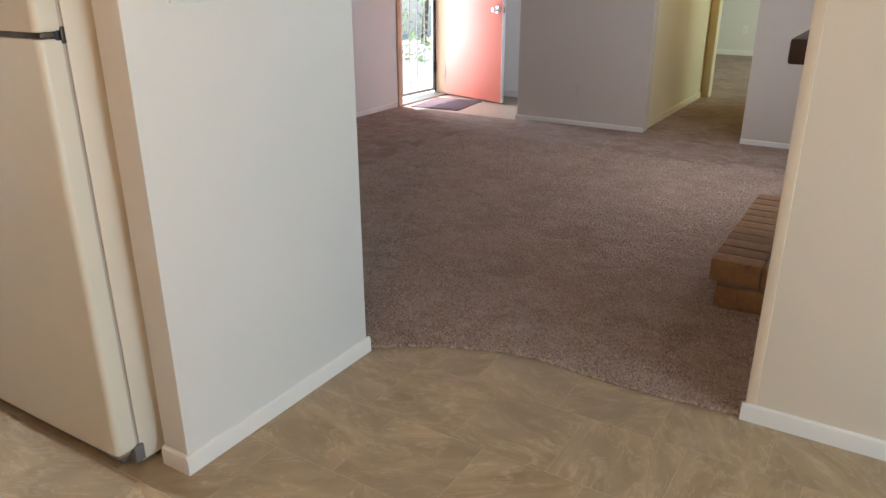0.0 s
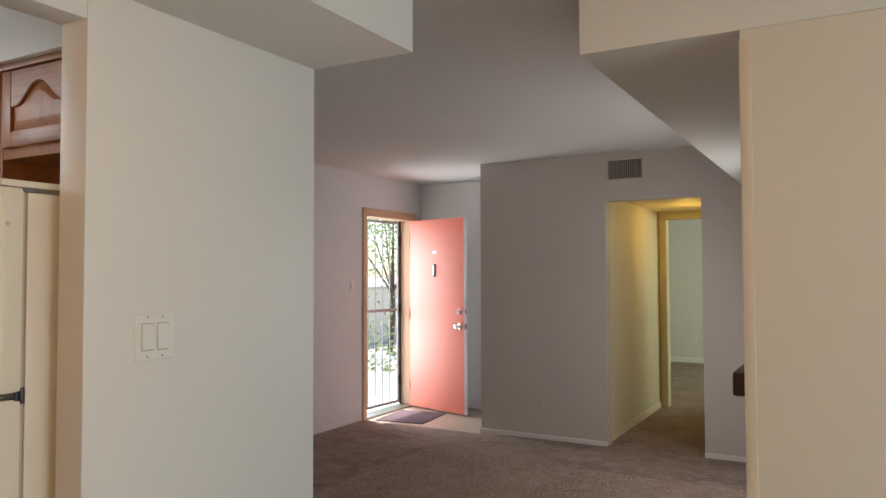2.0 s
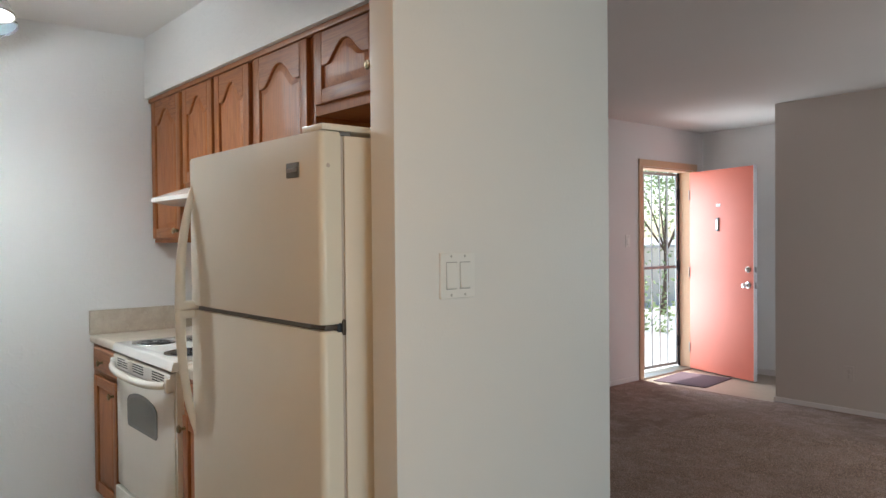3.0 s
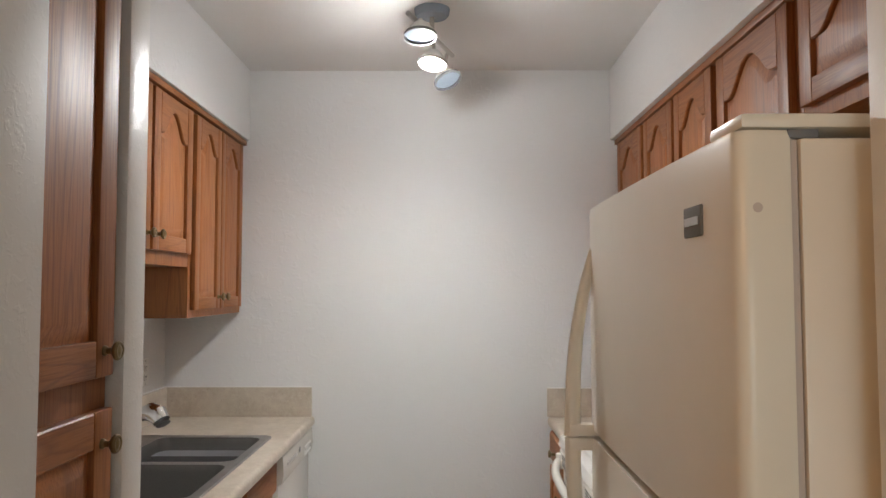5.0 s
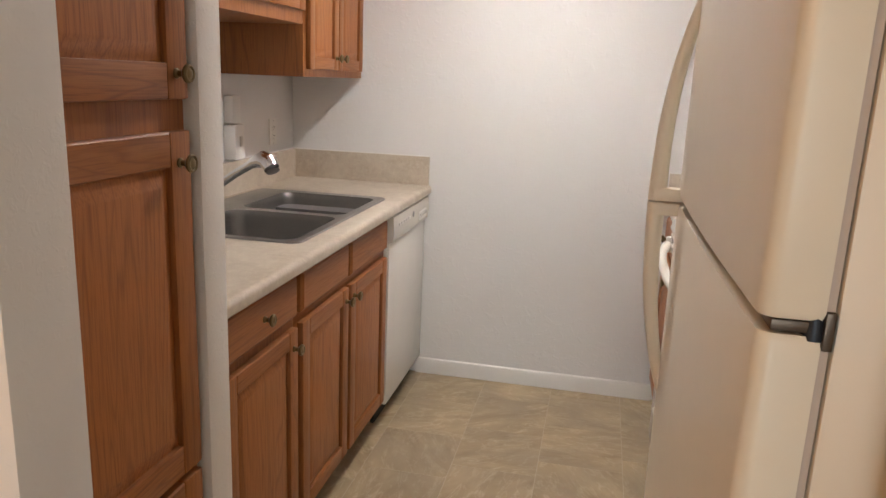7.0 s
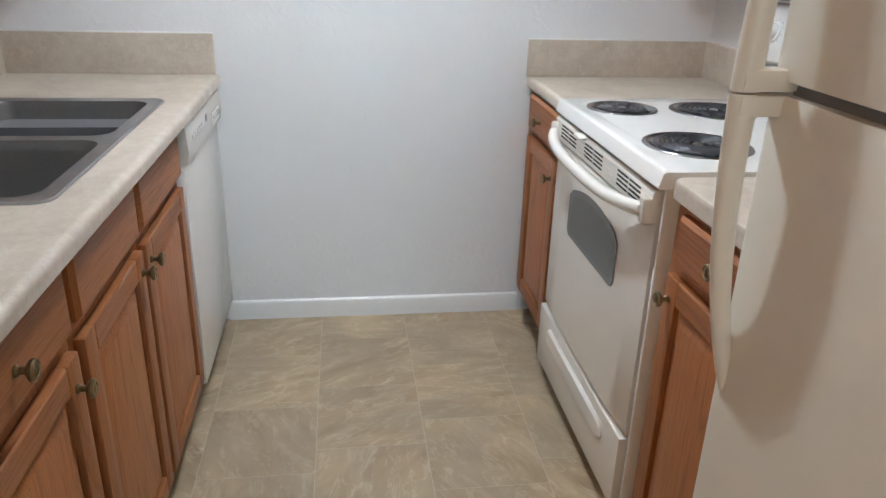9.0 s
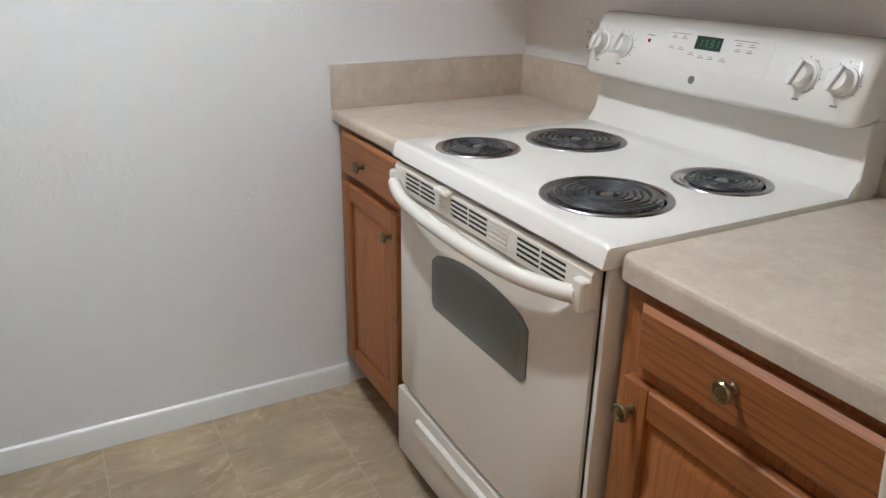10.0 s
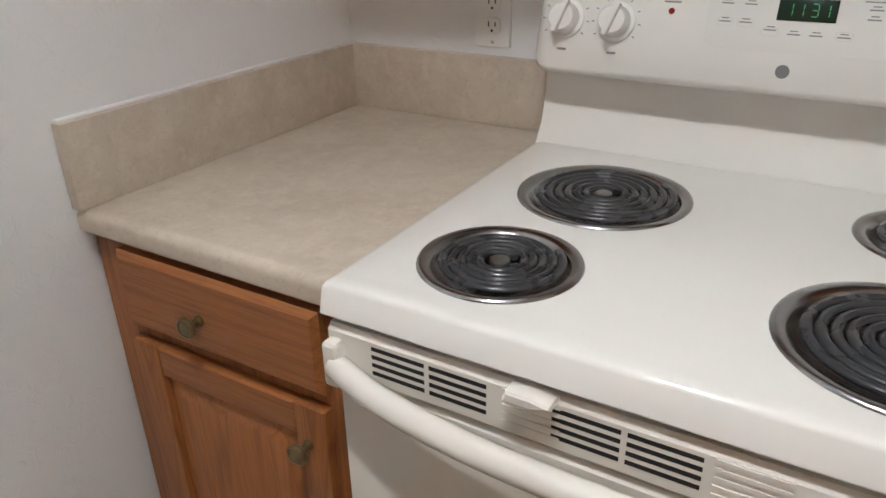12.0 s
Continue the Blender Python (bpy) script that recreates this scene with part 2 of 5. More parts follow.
def make_vinyl():
    """Slate-look vinyl tile: streaks that turn from tile to tile."""
    m = Mat("slate_vinyl", 0.38)
    co = m.coords((1, 1, 1), 40.0)
    info = m.t.nodes.new("ShaderNodeObjectInfo")
    rot = m.t.nodes.new("ShaderNodeVectorRotate")
    rot.rotation_type = "Z_AXIS"
    an = m.t.nodes.new("ShaderNodeMath")
    an.operation = "MULTIPLY"
    an.inputs[1].default_value = 6.28
    m.link(info.outputs["Random"], an.inputs[0])
    m.link(co, rot.inputs["Vector"])
    m.link(an.outputs[0], rot.inputs["Angle"])
    mp = m.t.nodes.new("ShaderNodeMapping")
    mp.inputs["Scale"].default_value = (3.0, 8.0, 3.0)
    m.link(rot.outputs[0], mp.inputs["Vector"])
    streak = m.noise(mp.outputs[0], 1.0, 6, 0.62, 0.9)
    fine = m.noise(mp.outputs[0], 4.0, 5, 0.62, 0.7)
    cloud = m.noise(rot.outputs[0], 6.0, 4, 0.6)
    c = m.mix(m.ramp(streak, (0.3, 0.0), (0.68, 1.0)), (0.27, 0.195, 0.112), (0.50, 0.385, 0.24))
    c = m.mix(m.ramp(cloud, (0.35, 0.0), (0.75, 0.6)), c, (0.41, 0.325, 0.205))
    c = m.mix(m.ramp(fine, (0.56, 0.0), (0.74, 0.55)), c, (0.66, 0.56, 0.41))
    rid = m.t.nodes.new("ShaderNodeMath")
    rid.operation = "SUBTRACT"
    rid.inputs[1].default_value = 0.5
    m.link(m.noise(mp.outputs[0], 1.5, 5, 0.62, 0.8), rid.inputs[0])
    ab = m.t.nodes.new("ShaderNodeMath")
    ab.operation = "ABSOLUTE"
    m.link(rid.outputs[0], ab.inputs[0])
    c = m.mix(m.ramp(ab.outputs[0], (0.0, 0.30), (0.022, 0.0)), c, (0.66, 0.57, 0.42))
    c = m.mix(m.ramp(m.noise(rot.outputs[0], 3.0, 3, 0.5, 0.5), (0.42, 0.0), (0.68, 0.55)), c, (0.29, 0.235, 0.17))
    m.colour(c)
    m.bump(streak, 0.18, 0.0008)
    m.bump(fine, 0.1, 0.0004)
    m.rough(m.ramp(fine, (0.3, 0.34), (0.7, 0.5)))
    return m.m


VINYL = make_vinyl()
JOINT = plain("tile_joint", (0.52, 0.44, 0.33), 0.8)


def make_carpet():
    m = Mat("brown_carpet", 1.0, spec=0.1)
    co = m.coords(world_space=True)
    tuft = m.voronoi(co, 95)
    big = m.noise(co, 2.6, 4, 0.6, 0.5)
    streak = m.noise(m.coords((6.5, 8.5, 1), world_space=True), 1.0, 4, 0.6, 1.0)
    c = m.mix(m.ramp(big, (0.3, 0.0), (0.7, 1.0)), (0.26, 0.192, 0.158), (0.43, 0.33, 0.285))
    c = m.mix(m.ramp(streak, (0.46, 0.0), (0.62, 0.8)), c, (0.49, 0.39, 0.36))
    c = m.mix(m.ramp(tuft, (0.15, 0.0), (0.75, 0.7)), c, (0.19, 0.137, 0.115))
    c = m.mix(m.ramp(m.noise(co, 420, 2), (0.5, 0.0), (0.8, 0.5)), c, (0.42, 0.33, 0.29))
    m.colour(c)
    m.bump(tuft, 0.9, -0.006)
    m.bump(m.noise(co, 45, 3), 0.5, 0.006)
    return m.m


CARPET = make_carpet()


def make_brick():
    m = Mat("hearth_brick", 0.8)
    co = m.coords((1, 1, 1), 11.0)
    info = m.t.nodes.new("ShaderNodeObjectInfo")
    c = m.mix(info.outputs["Random"], (0.22, 0.112, 0.050), (0.31, 0.17, 0.075))
    c = m.mix(m.ramp(m.noise(co, 30, 5, 0.65), (0.4, 0.0), (0.75, 0.7)), c, (0.14, 0.072, 0.042))
    m.colour(c)
    m.bump(m.noise(co, 90, 4), 0.6, 0.002)
    return m.m


BRICK = make_brick()
MORTAR = plain("mortar", (0.26, 0.22, 0.18), 0.95, bump=0.6, bscale=150)


def make_leaf():
    m = Mat("leaf", 0.5)
    geo = m.t.nodes.new("ShaderNodeNewGeometry")
    m.colour(m.ramp(geo.outputs["Random Per Island"], (0.0, (0.07, 0.10, 0.05)), (0.6, (0.14, 0.19, 0.09)), (1.0, (0.26, 0.30, 0.16))))
    tr = m.t.nodes.new("ShaderNodeBsdfTranslucent")
    tr.inputs["Color"].default_value = (0.36, 0.44, 0.22, 1)
    mx = m.t.nodes.new("ShaderNodeMixShader")
    mx.inputs["Fac"].default_value = 0.5
    m.link(m.b.outputs[0], mx.inputs[1])
    m.link(tr.outputs[0], mx.inputs[2])
    m.link(mx.outputs[0], m.t.nodes["Material Output"].inputs["Surface"])
    return m.m


LEAF = make_leaf()


def make_glass(name, tint=(1, 1, 1), rough=0.0):
    m = Mat(name, rough)
    m.colour(tint)
    m.b.inputs["Transmission Weight"].default_value = 1.0
    m.b.inputs["IOR"].default_value = 1.45
    return m.m


CLEAR = make_glass("clear_glass")


# ---- building helpers ----
def thing(name, x=0, y=0, z=0, rz=0, label="", category="", group="", kind=""):
    ob = new(name)
    ob.empty_display_size = 0.05
    ob.matrix_basis = pose(x, y, z, 0, 0, rz)
    return tagged(ob, label, category, group, kind)


def mesh_of(bm, name, mats, smooth=0.6):
    bmesh.ops.recalc_face_normals(bm, faces=bm.faces)
    me = bpy.data.meshes.new(name)
    bm.to_mesh(me)
    bm.free()
    for m in mats if isinstance(mats, (list, tuple)) else [mats]:
        me.materials.append(m)
    if smooth:
        me.shade_smooth()
        me.set_sharp_from_angle(angle=smooth)
    return me


def part(name, bm, material, parent, label="", smooth=0.6):
    ob = new(name, mesh_of(bm, name, material, smooth))
    ob.parent = parent
    return tagged(ob, label) if label else ob


def solo(name, bm, material, label="", category="", kind="", group="", at=None, smooth=0.6):
    ob = new(name, mesh_of(bm, name, material, smooth))
    if at:
        ob.matrix_basis = pose(*at)
    return tagged(ob, label, category, group, kind)


def box(x0, x1, y0, y1, z0, z1, bevel=0.0, seg=2, bm=None):
    own = bmesh.new()
    bmesh.ops.create_cube(own, size=1.0)
    bmesh.ops.transform(own, matrix=Matrix.LocRotScale(((x0 + x1) / 2, (y0 + y1) / 2, (z0 + z1) / 2), None, (x1 - x0, y1 - y0, z1 - z0)), verts=own.verts)
    if bevel:
        bmesh.ops.bevel(own, geom=own.edges[:], offset=bevel, segments=seg, profile=0.6, affect="EDGES", clamp_overlap=True)
    return merge(bm, own)


def merge(bm, own, m=None):
    """Adds one bmesh to another, moved by m."""
    if m is not None:
        bmesh.ops.transform(own, matrix=m, verts=own.verts)
    if bm is None:
        return own
    at = {}
    for v in own.verts:
        at[v] = bm.verts.new(v.co)
    for f in own.faces:
        nf = bm.faces.new([at[v] for v in f.verts])
        nf.material_index = f.material_index
    own.free()
    return bm


def prism(pts, y0, y1, bevel=0.0, bm=None, seg=1):
    """A polygon in x and z, drawn out along y from y0 (front) to y1."""
    own = bmesh.new()
    f = own.faces.new([own.verts.new((x, y0, z)) for x, z in pts])
    ex = bmesh.ops.extrude_face_region(own, geom=[f])
    bmesh.ops.translate(own, vec=(0, y1 - y0, 0), verts=[g for g in ex["geom"] if isinstance(g, bmesh.types.BMVert)])
    if bevel:
        es = [e for e in own.edges if all(abs(v.co.y - y0) < 1e-6 for v in e.verts)]
        bmesh.ops.bevel(own, geom=es, offset=bevel, segments=seg, profile=0.6, affect="EDGES", clamp_overlap=True)
    return merge(bm, own)


def sweep(section, y0, y1, axis="x", bm=None):
    """A section of (depth, height) points drawn out along an axis."""
    own = bmesh.new()
    rings = []
    for s in (y0, y1):
        rings.append([own.verts.new((s, a, b) if axis == "x" else (a, s, b)) for a, b in section])
    n = len(section)
    for i in range(n):
        own.faces.new((rings[0][i], rings[0][(i + 1) % n], rings[1][(i + 1) % n], rings[1][i]))
    own.faces.new(rings[0])
    own.faces.new(rings[1][::-1])
    return merge(bm, own)


def lathe(profile, n=24, bm=None, m=None):
    """Turns (radius, height) points round z."""
    own = bmesh.new()
    rings = []
    for r, z in profile:
        if r < 1e-6:
            rings.append([own.verts.new((0, 0, z))])
        else:
            rings.append([own.verts.new((r * math.cos(2 * math.pi * i / n), r * math.sin(2 * math.pi * i / n), z)) for i in range(n)])
    for a, b in zip(rings, rings[1:]):
        for i in range(n):
            j = (i + 1) % n
            if len(a) == 1 and len(b) == 1:
                continue
            if len(a) == 1:
                own.faces.new((a[0], b[i], b[j]))
            elif len(b) == 1:
                own.faces.new((a[i], a[j], b[0]))
            else:
                own.faces.new((a[i], a[j], b[j], b[i]))
    return merge(bm, own, m)


def tube(path, radii, n=12, bm=None, cap=True, flat=1.0):
    """A round bar along a path; radii: one or one a point; flat: height over width."""
    own = bmesh.new()
    path = [Vector(p) for p in path]
    rings = []
    side = None
    for i, p in enumerate(path):
        d = (path[min(i + 1, len(path) - 1)] - path[max(i - 1, 0)]).normalized()
        if side is None:
            ref = Vector((0, 0, 1)) if abs(d.z) < 0.9 else Vector((1, 0, 0))
            side = d.cross(ref).normalized()
        side = (side - d * side.dot(d)).normalized()
        up = side.cross(d)
        r = radii[i] if isinstance(radii, (list, tuple)) else radii
        rings.append([own.verts.new(p + side * (r * math.cos(2 * math.pi * k / n)) + up * (r * flat * math.sin(2 * math.pi * k / n))) for k in range(n)])
    for a, b in zip(rings, rings[1:]):
        for k in range(n):
            own.faces.new((a[k], a[(k + 1) % n], b[(k + 1) % n], b[k]))
    if cap:
        own.faces.new(rings[0][::-1])
        own.faces.new(rings[-1])
    return merge(bm, own)


def rounded(x0, x1, z0, z1, r, n=5):
    """Outline of a rectangle with round corners, in x and z."""
    pts = []
    for cx, cz, a in ((x1 - r, z0 + r, -90), (x1 - r, z1 - r, 0), (x0 + r, z1 - r, 90), (x0 + r, z0 + r, 180)):
        for k in range(n + 1):
            t = radians(a + 90 * k / n)
            pts.append((cx + r * math.cos(t), cz + r * math.sin(t)))
    return pts


def structure(name, bm, material, label="", smooth=0.4):
    return solo(name, bm, material, label, kind="structure", smooth=smooth)


# ---- the large structure ----
H = 2.485          # ceiling height
DROP = 2.13        # dropped soffits
KX, KN, KS = -4.20, 1.88, -0.50    # kitchen: far wall, stove wall, sink wall
PX = -1.53         # dining side of the wall between kitchen and dining room
LX, LN = -4.30, 6.228              # living room: door wall, vent wall
RW = 2.295         # dining side of the wall that ends the opening
AN = 7.33          # back of the entry

bm = box(-4.45, -1.55, -0.65, 2.4, -0.20, -0.0008)
for x0, x1, y0, y1 in ((-1.55, 2.75, -3.1, 2.4), (-4.45, 0.02, 2.4, 7.45), (-4.3, 1.02, 7.45, 12.72)):
    box(x0, x1, y0, y1, -0.20, -0.0008, bm=bm)
structure("floor_base", bm, JOINT, "dark bedding under the vinyl tiles")
structure("wall_kitchen_west", box(-4.45, KX, -0.65, 2.02, 0, H), WALL, "off-white knockdown-textured kitchen end wall")
structure("wall_kitchen_north", box(KX, -1.627, KN, 2.02, 0, H), WALL, "off-white textured wall behind the range")
structure("wall_kitchen_south", box(KX, -1.64, -0.65, KS, 0, H), WALL, "off-white textured wall behind the sink")
structure("wall_switch", box(-1.627, PX, 1.203, 2.02, 0, H, 0.004), WALL_SMOOTH, "off-white painted wall with a light switch")
structure("wall_dining_west", box(-1.64, PX, -3.1, 0.36, 0, H, 0.004), WALL_SMOOTH, "off-white painted wall beside the pantry")
structure("wall_stub", box(-2.222, -2.14, KS, 0.225, 0, H, 0.006), JAMB, "glossy off-white textured wall end beside the pantry")
structure("header_kitchen", box(-1.627, PX - 0.001, 0.36, 1.203, 2.05, H, 0.004), WALL_SMOOTH, "painted header over the kitchen opening")
structure("soffit_pantry", box(-2.14, -1.64, KS, 0.2, 2.16, H), WALL, "painted soffit above the pantry")
structure("soffit_kitchen_north", box(KX, -1.627, 1.515, KN, 2.16, H, 0.004), WALL, "off-white soffit above the wall cabinets")
structure("soffit_kitchen_south", box(KX, -2.222, KS, -0.13, 2.16, H, 0.004), WALL, "off-white soffit above the sink cabinets")
structure("soffit_dining", box(PX, -1.15, -3.1, 2.02, DROP, H, 0.004), WALL_SMOOTH, "dropped soffit along the dining room wall")
bm = box(-4.45, -1.55, -0.65, 2.02, H, H + 0.1)
box(-1.55, 2.75, -3.1, 2.02, H, H + 0.1, bm=bm)
structure("ceiling_kitchen_dining", bm, CEILING)
structure("ceiling_living", box(-4.45, 2.75, 2.02, AN + 0.12, H, H + 0.1), CEILING)

structure("wall_living_south", box(-4.45, -1.63, 2.02, 2.03, 0, H), LIVING)
# door wall of the living room, with the opening for the front door
DY0, DY1, DZ = 6.235, 7.135, 2.075
bm = box(LX - 0.15, LX, 2.02, DY0, 0, H)
box(LX - 0.15, LX, DY1, AN + 0.12, 0, H, bm=bm)
box(LX - 0.15, LX, DY0, DY1, DZ, H, bm=bm)
structure("wall_living_west", bm, LIVING, "pale lilac-grey painted wall around the front door")
structure("wall_entry_north", box(LX, -2.88, AN, AN + 0.12, 0, H), ENTRY_WHITE, "white wall behind the open front door, paint lightened for bounced light")
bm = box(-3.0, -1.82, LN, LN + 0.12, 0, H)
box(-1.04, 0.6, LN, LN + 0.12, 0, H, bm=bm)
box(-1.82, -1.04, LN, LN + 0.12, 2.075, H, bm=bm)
structure("wall_living_north", bm, VENT_WALL, "living room wall painted darker for shade, with an opening to the hall")
structure("wall_entry_east", box(-3.0, -2.88, LN + 0.12, AN, 0, H), LIVING)
# the window gap in this wall is out of view and assumed
bm = box(-0.10, 0.02, RW + 0.11, 4.4, 0, DROP)
box(-0.10, 0.02, 4.4, 5.3, 0, 0.9, bm=bm)
box(-0.10, 0.02, 5.3, LN, 0, DROP, bm=bm)
structure("wall_living_east", bm, LIVING, "painted wall behind the hearth with an added, unseen window opening")
structure("wall_dining_north", box(-0.26, 2.75, RW, RW + 0.11, 0, DROP, 0.004), CREAM_WALL, "cream wall at the edge of the opening, lamp warmth in its paint")
structure("soffit_living", box(-0.72, 2.75, RW, LN, DROP, H, 0.004), WALL_SMOOTH, "dropped soffit above the hearth")
# east wall with the opening of the patio window
bm = box(2.6, 2.75, -3.1, 0.05, 0, H)
box(2.6, 2.75, 1.85, RW, 0, H, bm=bm)
box(2.6, 2.75, 0.05, 1.85, 2.1, H, bm=bm)
structure("wall_dining_east", bm, WALL_SMOOTH)
structure("wall_dining_south", box(PX, 2.6, -3.1, -2.95, 0, H), WALL_SMOOTH)
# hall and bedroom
structure("wall_hall_west", box(-1.96, -1.85, LN + 0.12, 8.33, 0, 2.2), HALL, "hall wall with yellow lamp light in its paint")
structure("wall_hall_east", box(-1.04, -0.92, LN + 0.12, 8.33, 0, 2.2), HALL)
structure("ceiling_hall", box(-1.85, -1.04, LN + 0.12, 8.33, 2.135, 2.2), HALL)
bm = box(-4.2, -1.77, 8.33, 8.45, 0, 2.6)
box(-1.0, 1.0, 8.33, 8.45, 0, 2.6, bm=bm)
box(-1.77, -1.0, 8.33, 8.45, 2.05, 2.6, bm=bm)
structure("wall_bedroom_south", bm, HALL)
structure("wall_bedroom_north", box(-4.2, 1.0, 12.6, 12.72, 0, 2.5), LIVING, "pale green-white bedroom wall")
structure("wall_bedroom_west", box(-4.3, -4.2, 8.33, 12.7, 0, 2.5), LIVING)
bm = box(0.9, 1.02, 8.45, 9.8, 0, 2.5)
box(0.9, 1.02, 11.4, 12.6, 0, 2.5, bm=bm)
box(0.9, 1.02, 9.8, 11.4, 0, 0.9, bm=bm)
box(0.9, 1.02, 9.8, 11.4, 2.1, 2.5, bm=bm)
structure("wall_bedroom_east", bm, LIVING)
structure("ceiling_bedroom", box(-4.3, 1.02, 8.33, 12.72, 2.5, 2.6), CEILING)


# floors: carpet with its curved edge against the vinyl
def carpet_edge(x):
    """The wavy carpet edge in the opening."""
    u = (x + 1.53) / 1.27
    return 2.044 + 0.222 * math.tanh(3.9 * u) + 0.034 * math.exp(-((u - 0.42) / 0.16) ** 2) + 0.040 * u ** 6


own = bmesh.new()
xs = [-1.53 + 1.27 * i / 40 for i in range(41)]
rows_ = [[own.verts.new((x, carpet_edge(x), -0.004)), own.verts.new((x, carpet_edge(x) + 0.001, 0.006)), own.verts.new((x, carpet_edge(x) + 0.012, 0.011)), own.verts.new((x, 2.6, 0.011))] for x in xs]
for a, b in zip(rows_, rows_[1:]):
    for k in range(3):
        own.faces.new((a[k], b[k], b[k + 1], a[k + 1]))
for x0, x1, y0, y1 in ((-4.3, -1.53, 2.03, 2.6), (-0.26, -0.1, 2.40, 2.6), (-4.3, -0.1, 2.6, 6.17), (-3.0, -0.1, 6.17, 6.23), (-1.85, -1.04, 6.23, 8.4), (-4.2, 0.9, 8.4, 12.6)):
    own.faces.new([own.verts.new(p) for p in ((x0, y0, 0.011), (x1, y0, 0.011), (x1, y1, 0.011), (x0, y1, 0.011))])
structure("carpet_floor", own, CARPET, "brown plush wall-to-wall carpet")


# ---- kitchen cabinets ----
def knob(parent, x, y, z):
    """An antique brass knob that points along -y."""
    bm = lathe([(0, 0), (0.0085, 0), (0.0085, 0.003), (0.0055, 0.006), (0.0055, 0.013), (0.0115, 0.017), (0.0158, 0.021), (0.0158, 0.0245), (0.0135, 0.0275), (0.0105, 0.0275), (0.0098, 0.026), (0.0045, 0.0285), (0, 0.029)], 20, m=pose(x, y, z, 90))
    return part("knob", bm, BRASS, parent, "antique brass knob")


def arch(u, rise):
    """Cathedral curve over u from -1 to 1."""
    a = min(abs(u) / 0.82, 1.0)
    return rise * 0.5 * (1 + math.cos(math.pi * a ** 1.15))


def panel_door(cab, x0, x1, z0, z1, rise=0.0, at=None, stile=0.052, y=0.0):
    """A frame-and-panel door whose back lies at y; at: the knob's x and z."""
    t = 0.020
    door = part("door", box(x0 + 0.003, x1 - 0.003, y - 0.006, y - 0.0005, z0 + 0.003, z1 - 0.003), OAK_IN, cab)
    part("stile", box(x0, x0 + stile, y - t, y, z0, z1, 0.004), OAK_V, door)
    part("stile", box(x1 - stile, x1, y - t, y, z0, z1, 0.004), OAK_V, door)
    a, b = x0 + stile, x1 - stile
    n = 18 if rise else 1
    curve = [(a + (b - a) * i / n, arch(2 * i / n - 1, rise)) for i in range(n + 1)]
    low = z1 - stile - rise
    part("rail", prism([(b, z1 - 0.001), (a, z1 - 0.001)] + [(x, low + h) for x, h in curve], y - t + 0.0006, y - 0.001, 0.003), OAK_H, door)
    part("rail", box(a, b, y - t + 0.0006, y - 0.001, z0 + 0.001, z0 + stile, 0.003), OAK_H, door)
    # raised panel: groove, slope and field
    own = bmesh.new()
    outline = [(a, z0 + stile), (b, z0 + stile)] + [(x, low + h) for x, h in reversed(curve)]
    w, h = b - a, low - z0 - stile
    cx = (a + b) / 2

    def inset(d, yy):
        ring = []
        for x, z in outline:
            k = max(1 - 2 * d / w, 0.05)
            zz = z0 + stile + d + (z - z0 - stile) * max(1 - 2 * d / (h + rise), 0.05)
            ring.append(own.verts.new((cx + (x - cx) * k, yy, zz)))
        return ring

    rings = [inset(-0.003, y - 0.008), inset(0.002, y - 0.008), inset(0.006, y - 0.009), inset(min(0.030, w * 0.22), y - 0.0165), inset(min(0.033, w * 0.24), y - 0.017)]
    for r0, r1 in zip(rings, rings[1:]):
        for i in range(len(r0)):
            j = (i + 1) % len(r0)
            own.faces.new((r0[i], r0[j], r1[j], r1[i]))
    own.faces.new(rings[-1])
    part("panel", own, OAK_PANEL, door, smooth=0.3)
    if at:
        knob(door, at[0], y - t, at[1])
    return door


def drawer_front(cab, x0, x1, z0, z1, at=None, y=0.0):
    own = bmesh.new()
    e = 0.009
    outer = [own.verts.new(p) for p in ((x0, y, z0), (x1, y, z0), (x1, y, z1), (x0, y, z1))]
    mid = [own.verts.new(p) for p in ((x0, y - 0.012, z0), (x1, y - 0.012, z0), (x1, y - 0.012, z1), (x0, y - 0.012, z1))]
    top = [own.verts.new(p) for p in ((x0 + e, y - 0.020, z0 + e), (x1 - e, y - 0.020, z0 + e), (x1 - e, y - 0.020, z1 - e), (x0 + e, y - 0.020, z1 - e))]
    for r0, r1 in ((outer, mid), (mid, top)):
        for i in range(4):
            own.faces.new((r0[i], r0[(i + 1) % 4], r1[(i + 1) % 4], r1[i]))
    own.faces.new(top)
    own.faces.new(outer[::-1])
    dr = part("drawer_front", own, OAK_H, cab, smooth=0)
    if at:
        knob(dr, at[0], y - 0.020, at[1])
    return dr


def carcass(cab, w, d, z0, z1, toe=True):
    part("body", box(0, w, 0, d, z0, z1, 0.002), OAK_V, cab)
    if toe:
        part("toe_kick", box(0.0, w, 0.065, 0.085, 0, z0), OAK_IN, cab, "recessed toe kick in oak darkened for shade")


# base cabinets on the range side: fronts face -y
FACE_N, FACE_S = 1.240, 0.135
c = thing("base_cabinet", -4.195, FACE_N, 0, 0, "narrow oak base cabinet between end wall and range", "cabinet")
carcass(c, 0.445, 0.61, 0.105, 0.876)
drawer_front(c, 0.062, 0.425, 0.745, 0.866, (0.221, 0.799))
panel_door(c, 0.062, 0.425, 0.135, 0.722, at=(0.392, 0.660))

c = thing("base_cabinet", -2.963, FACE_N, 0, 0, "oak base cabinet between range and refrigerator", "cabinet")
carcass(c, 0.483, 0.61, 0.105, 0.876)
drawer_front(c, 0.044, 0.436, 0.754, 0.857, (0.226, 0.816))
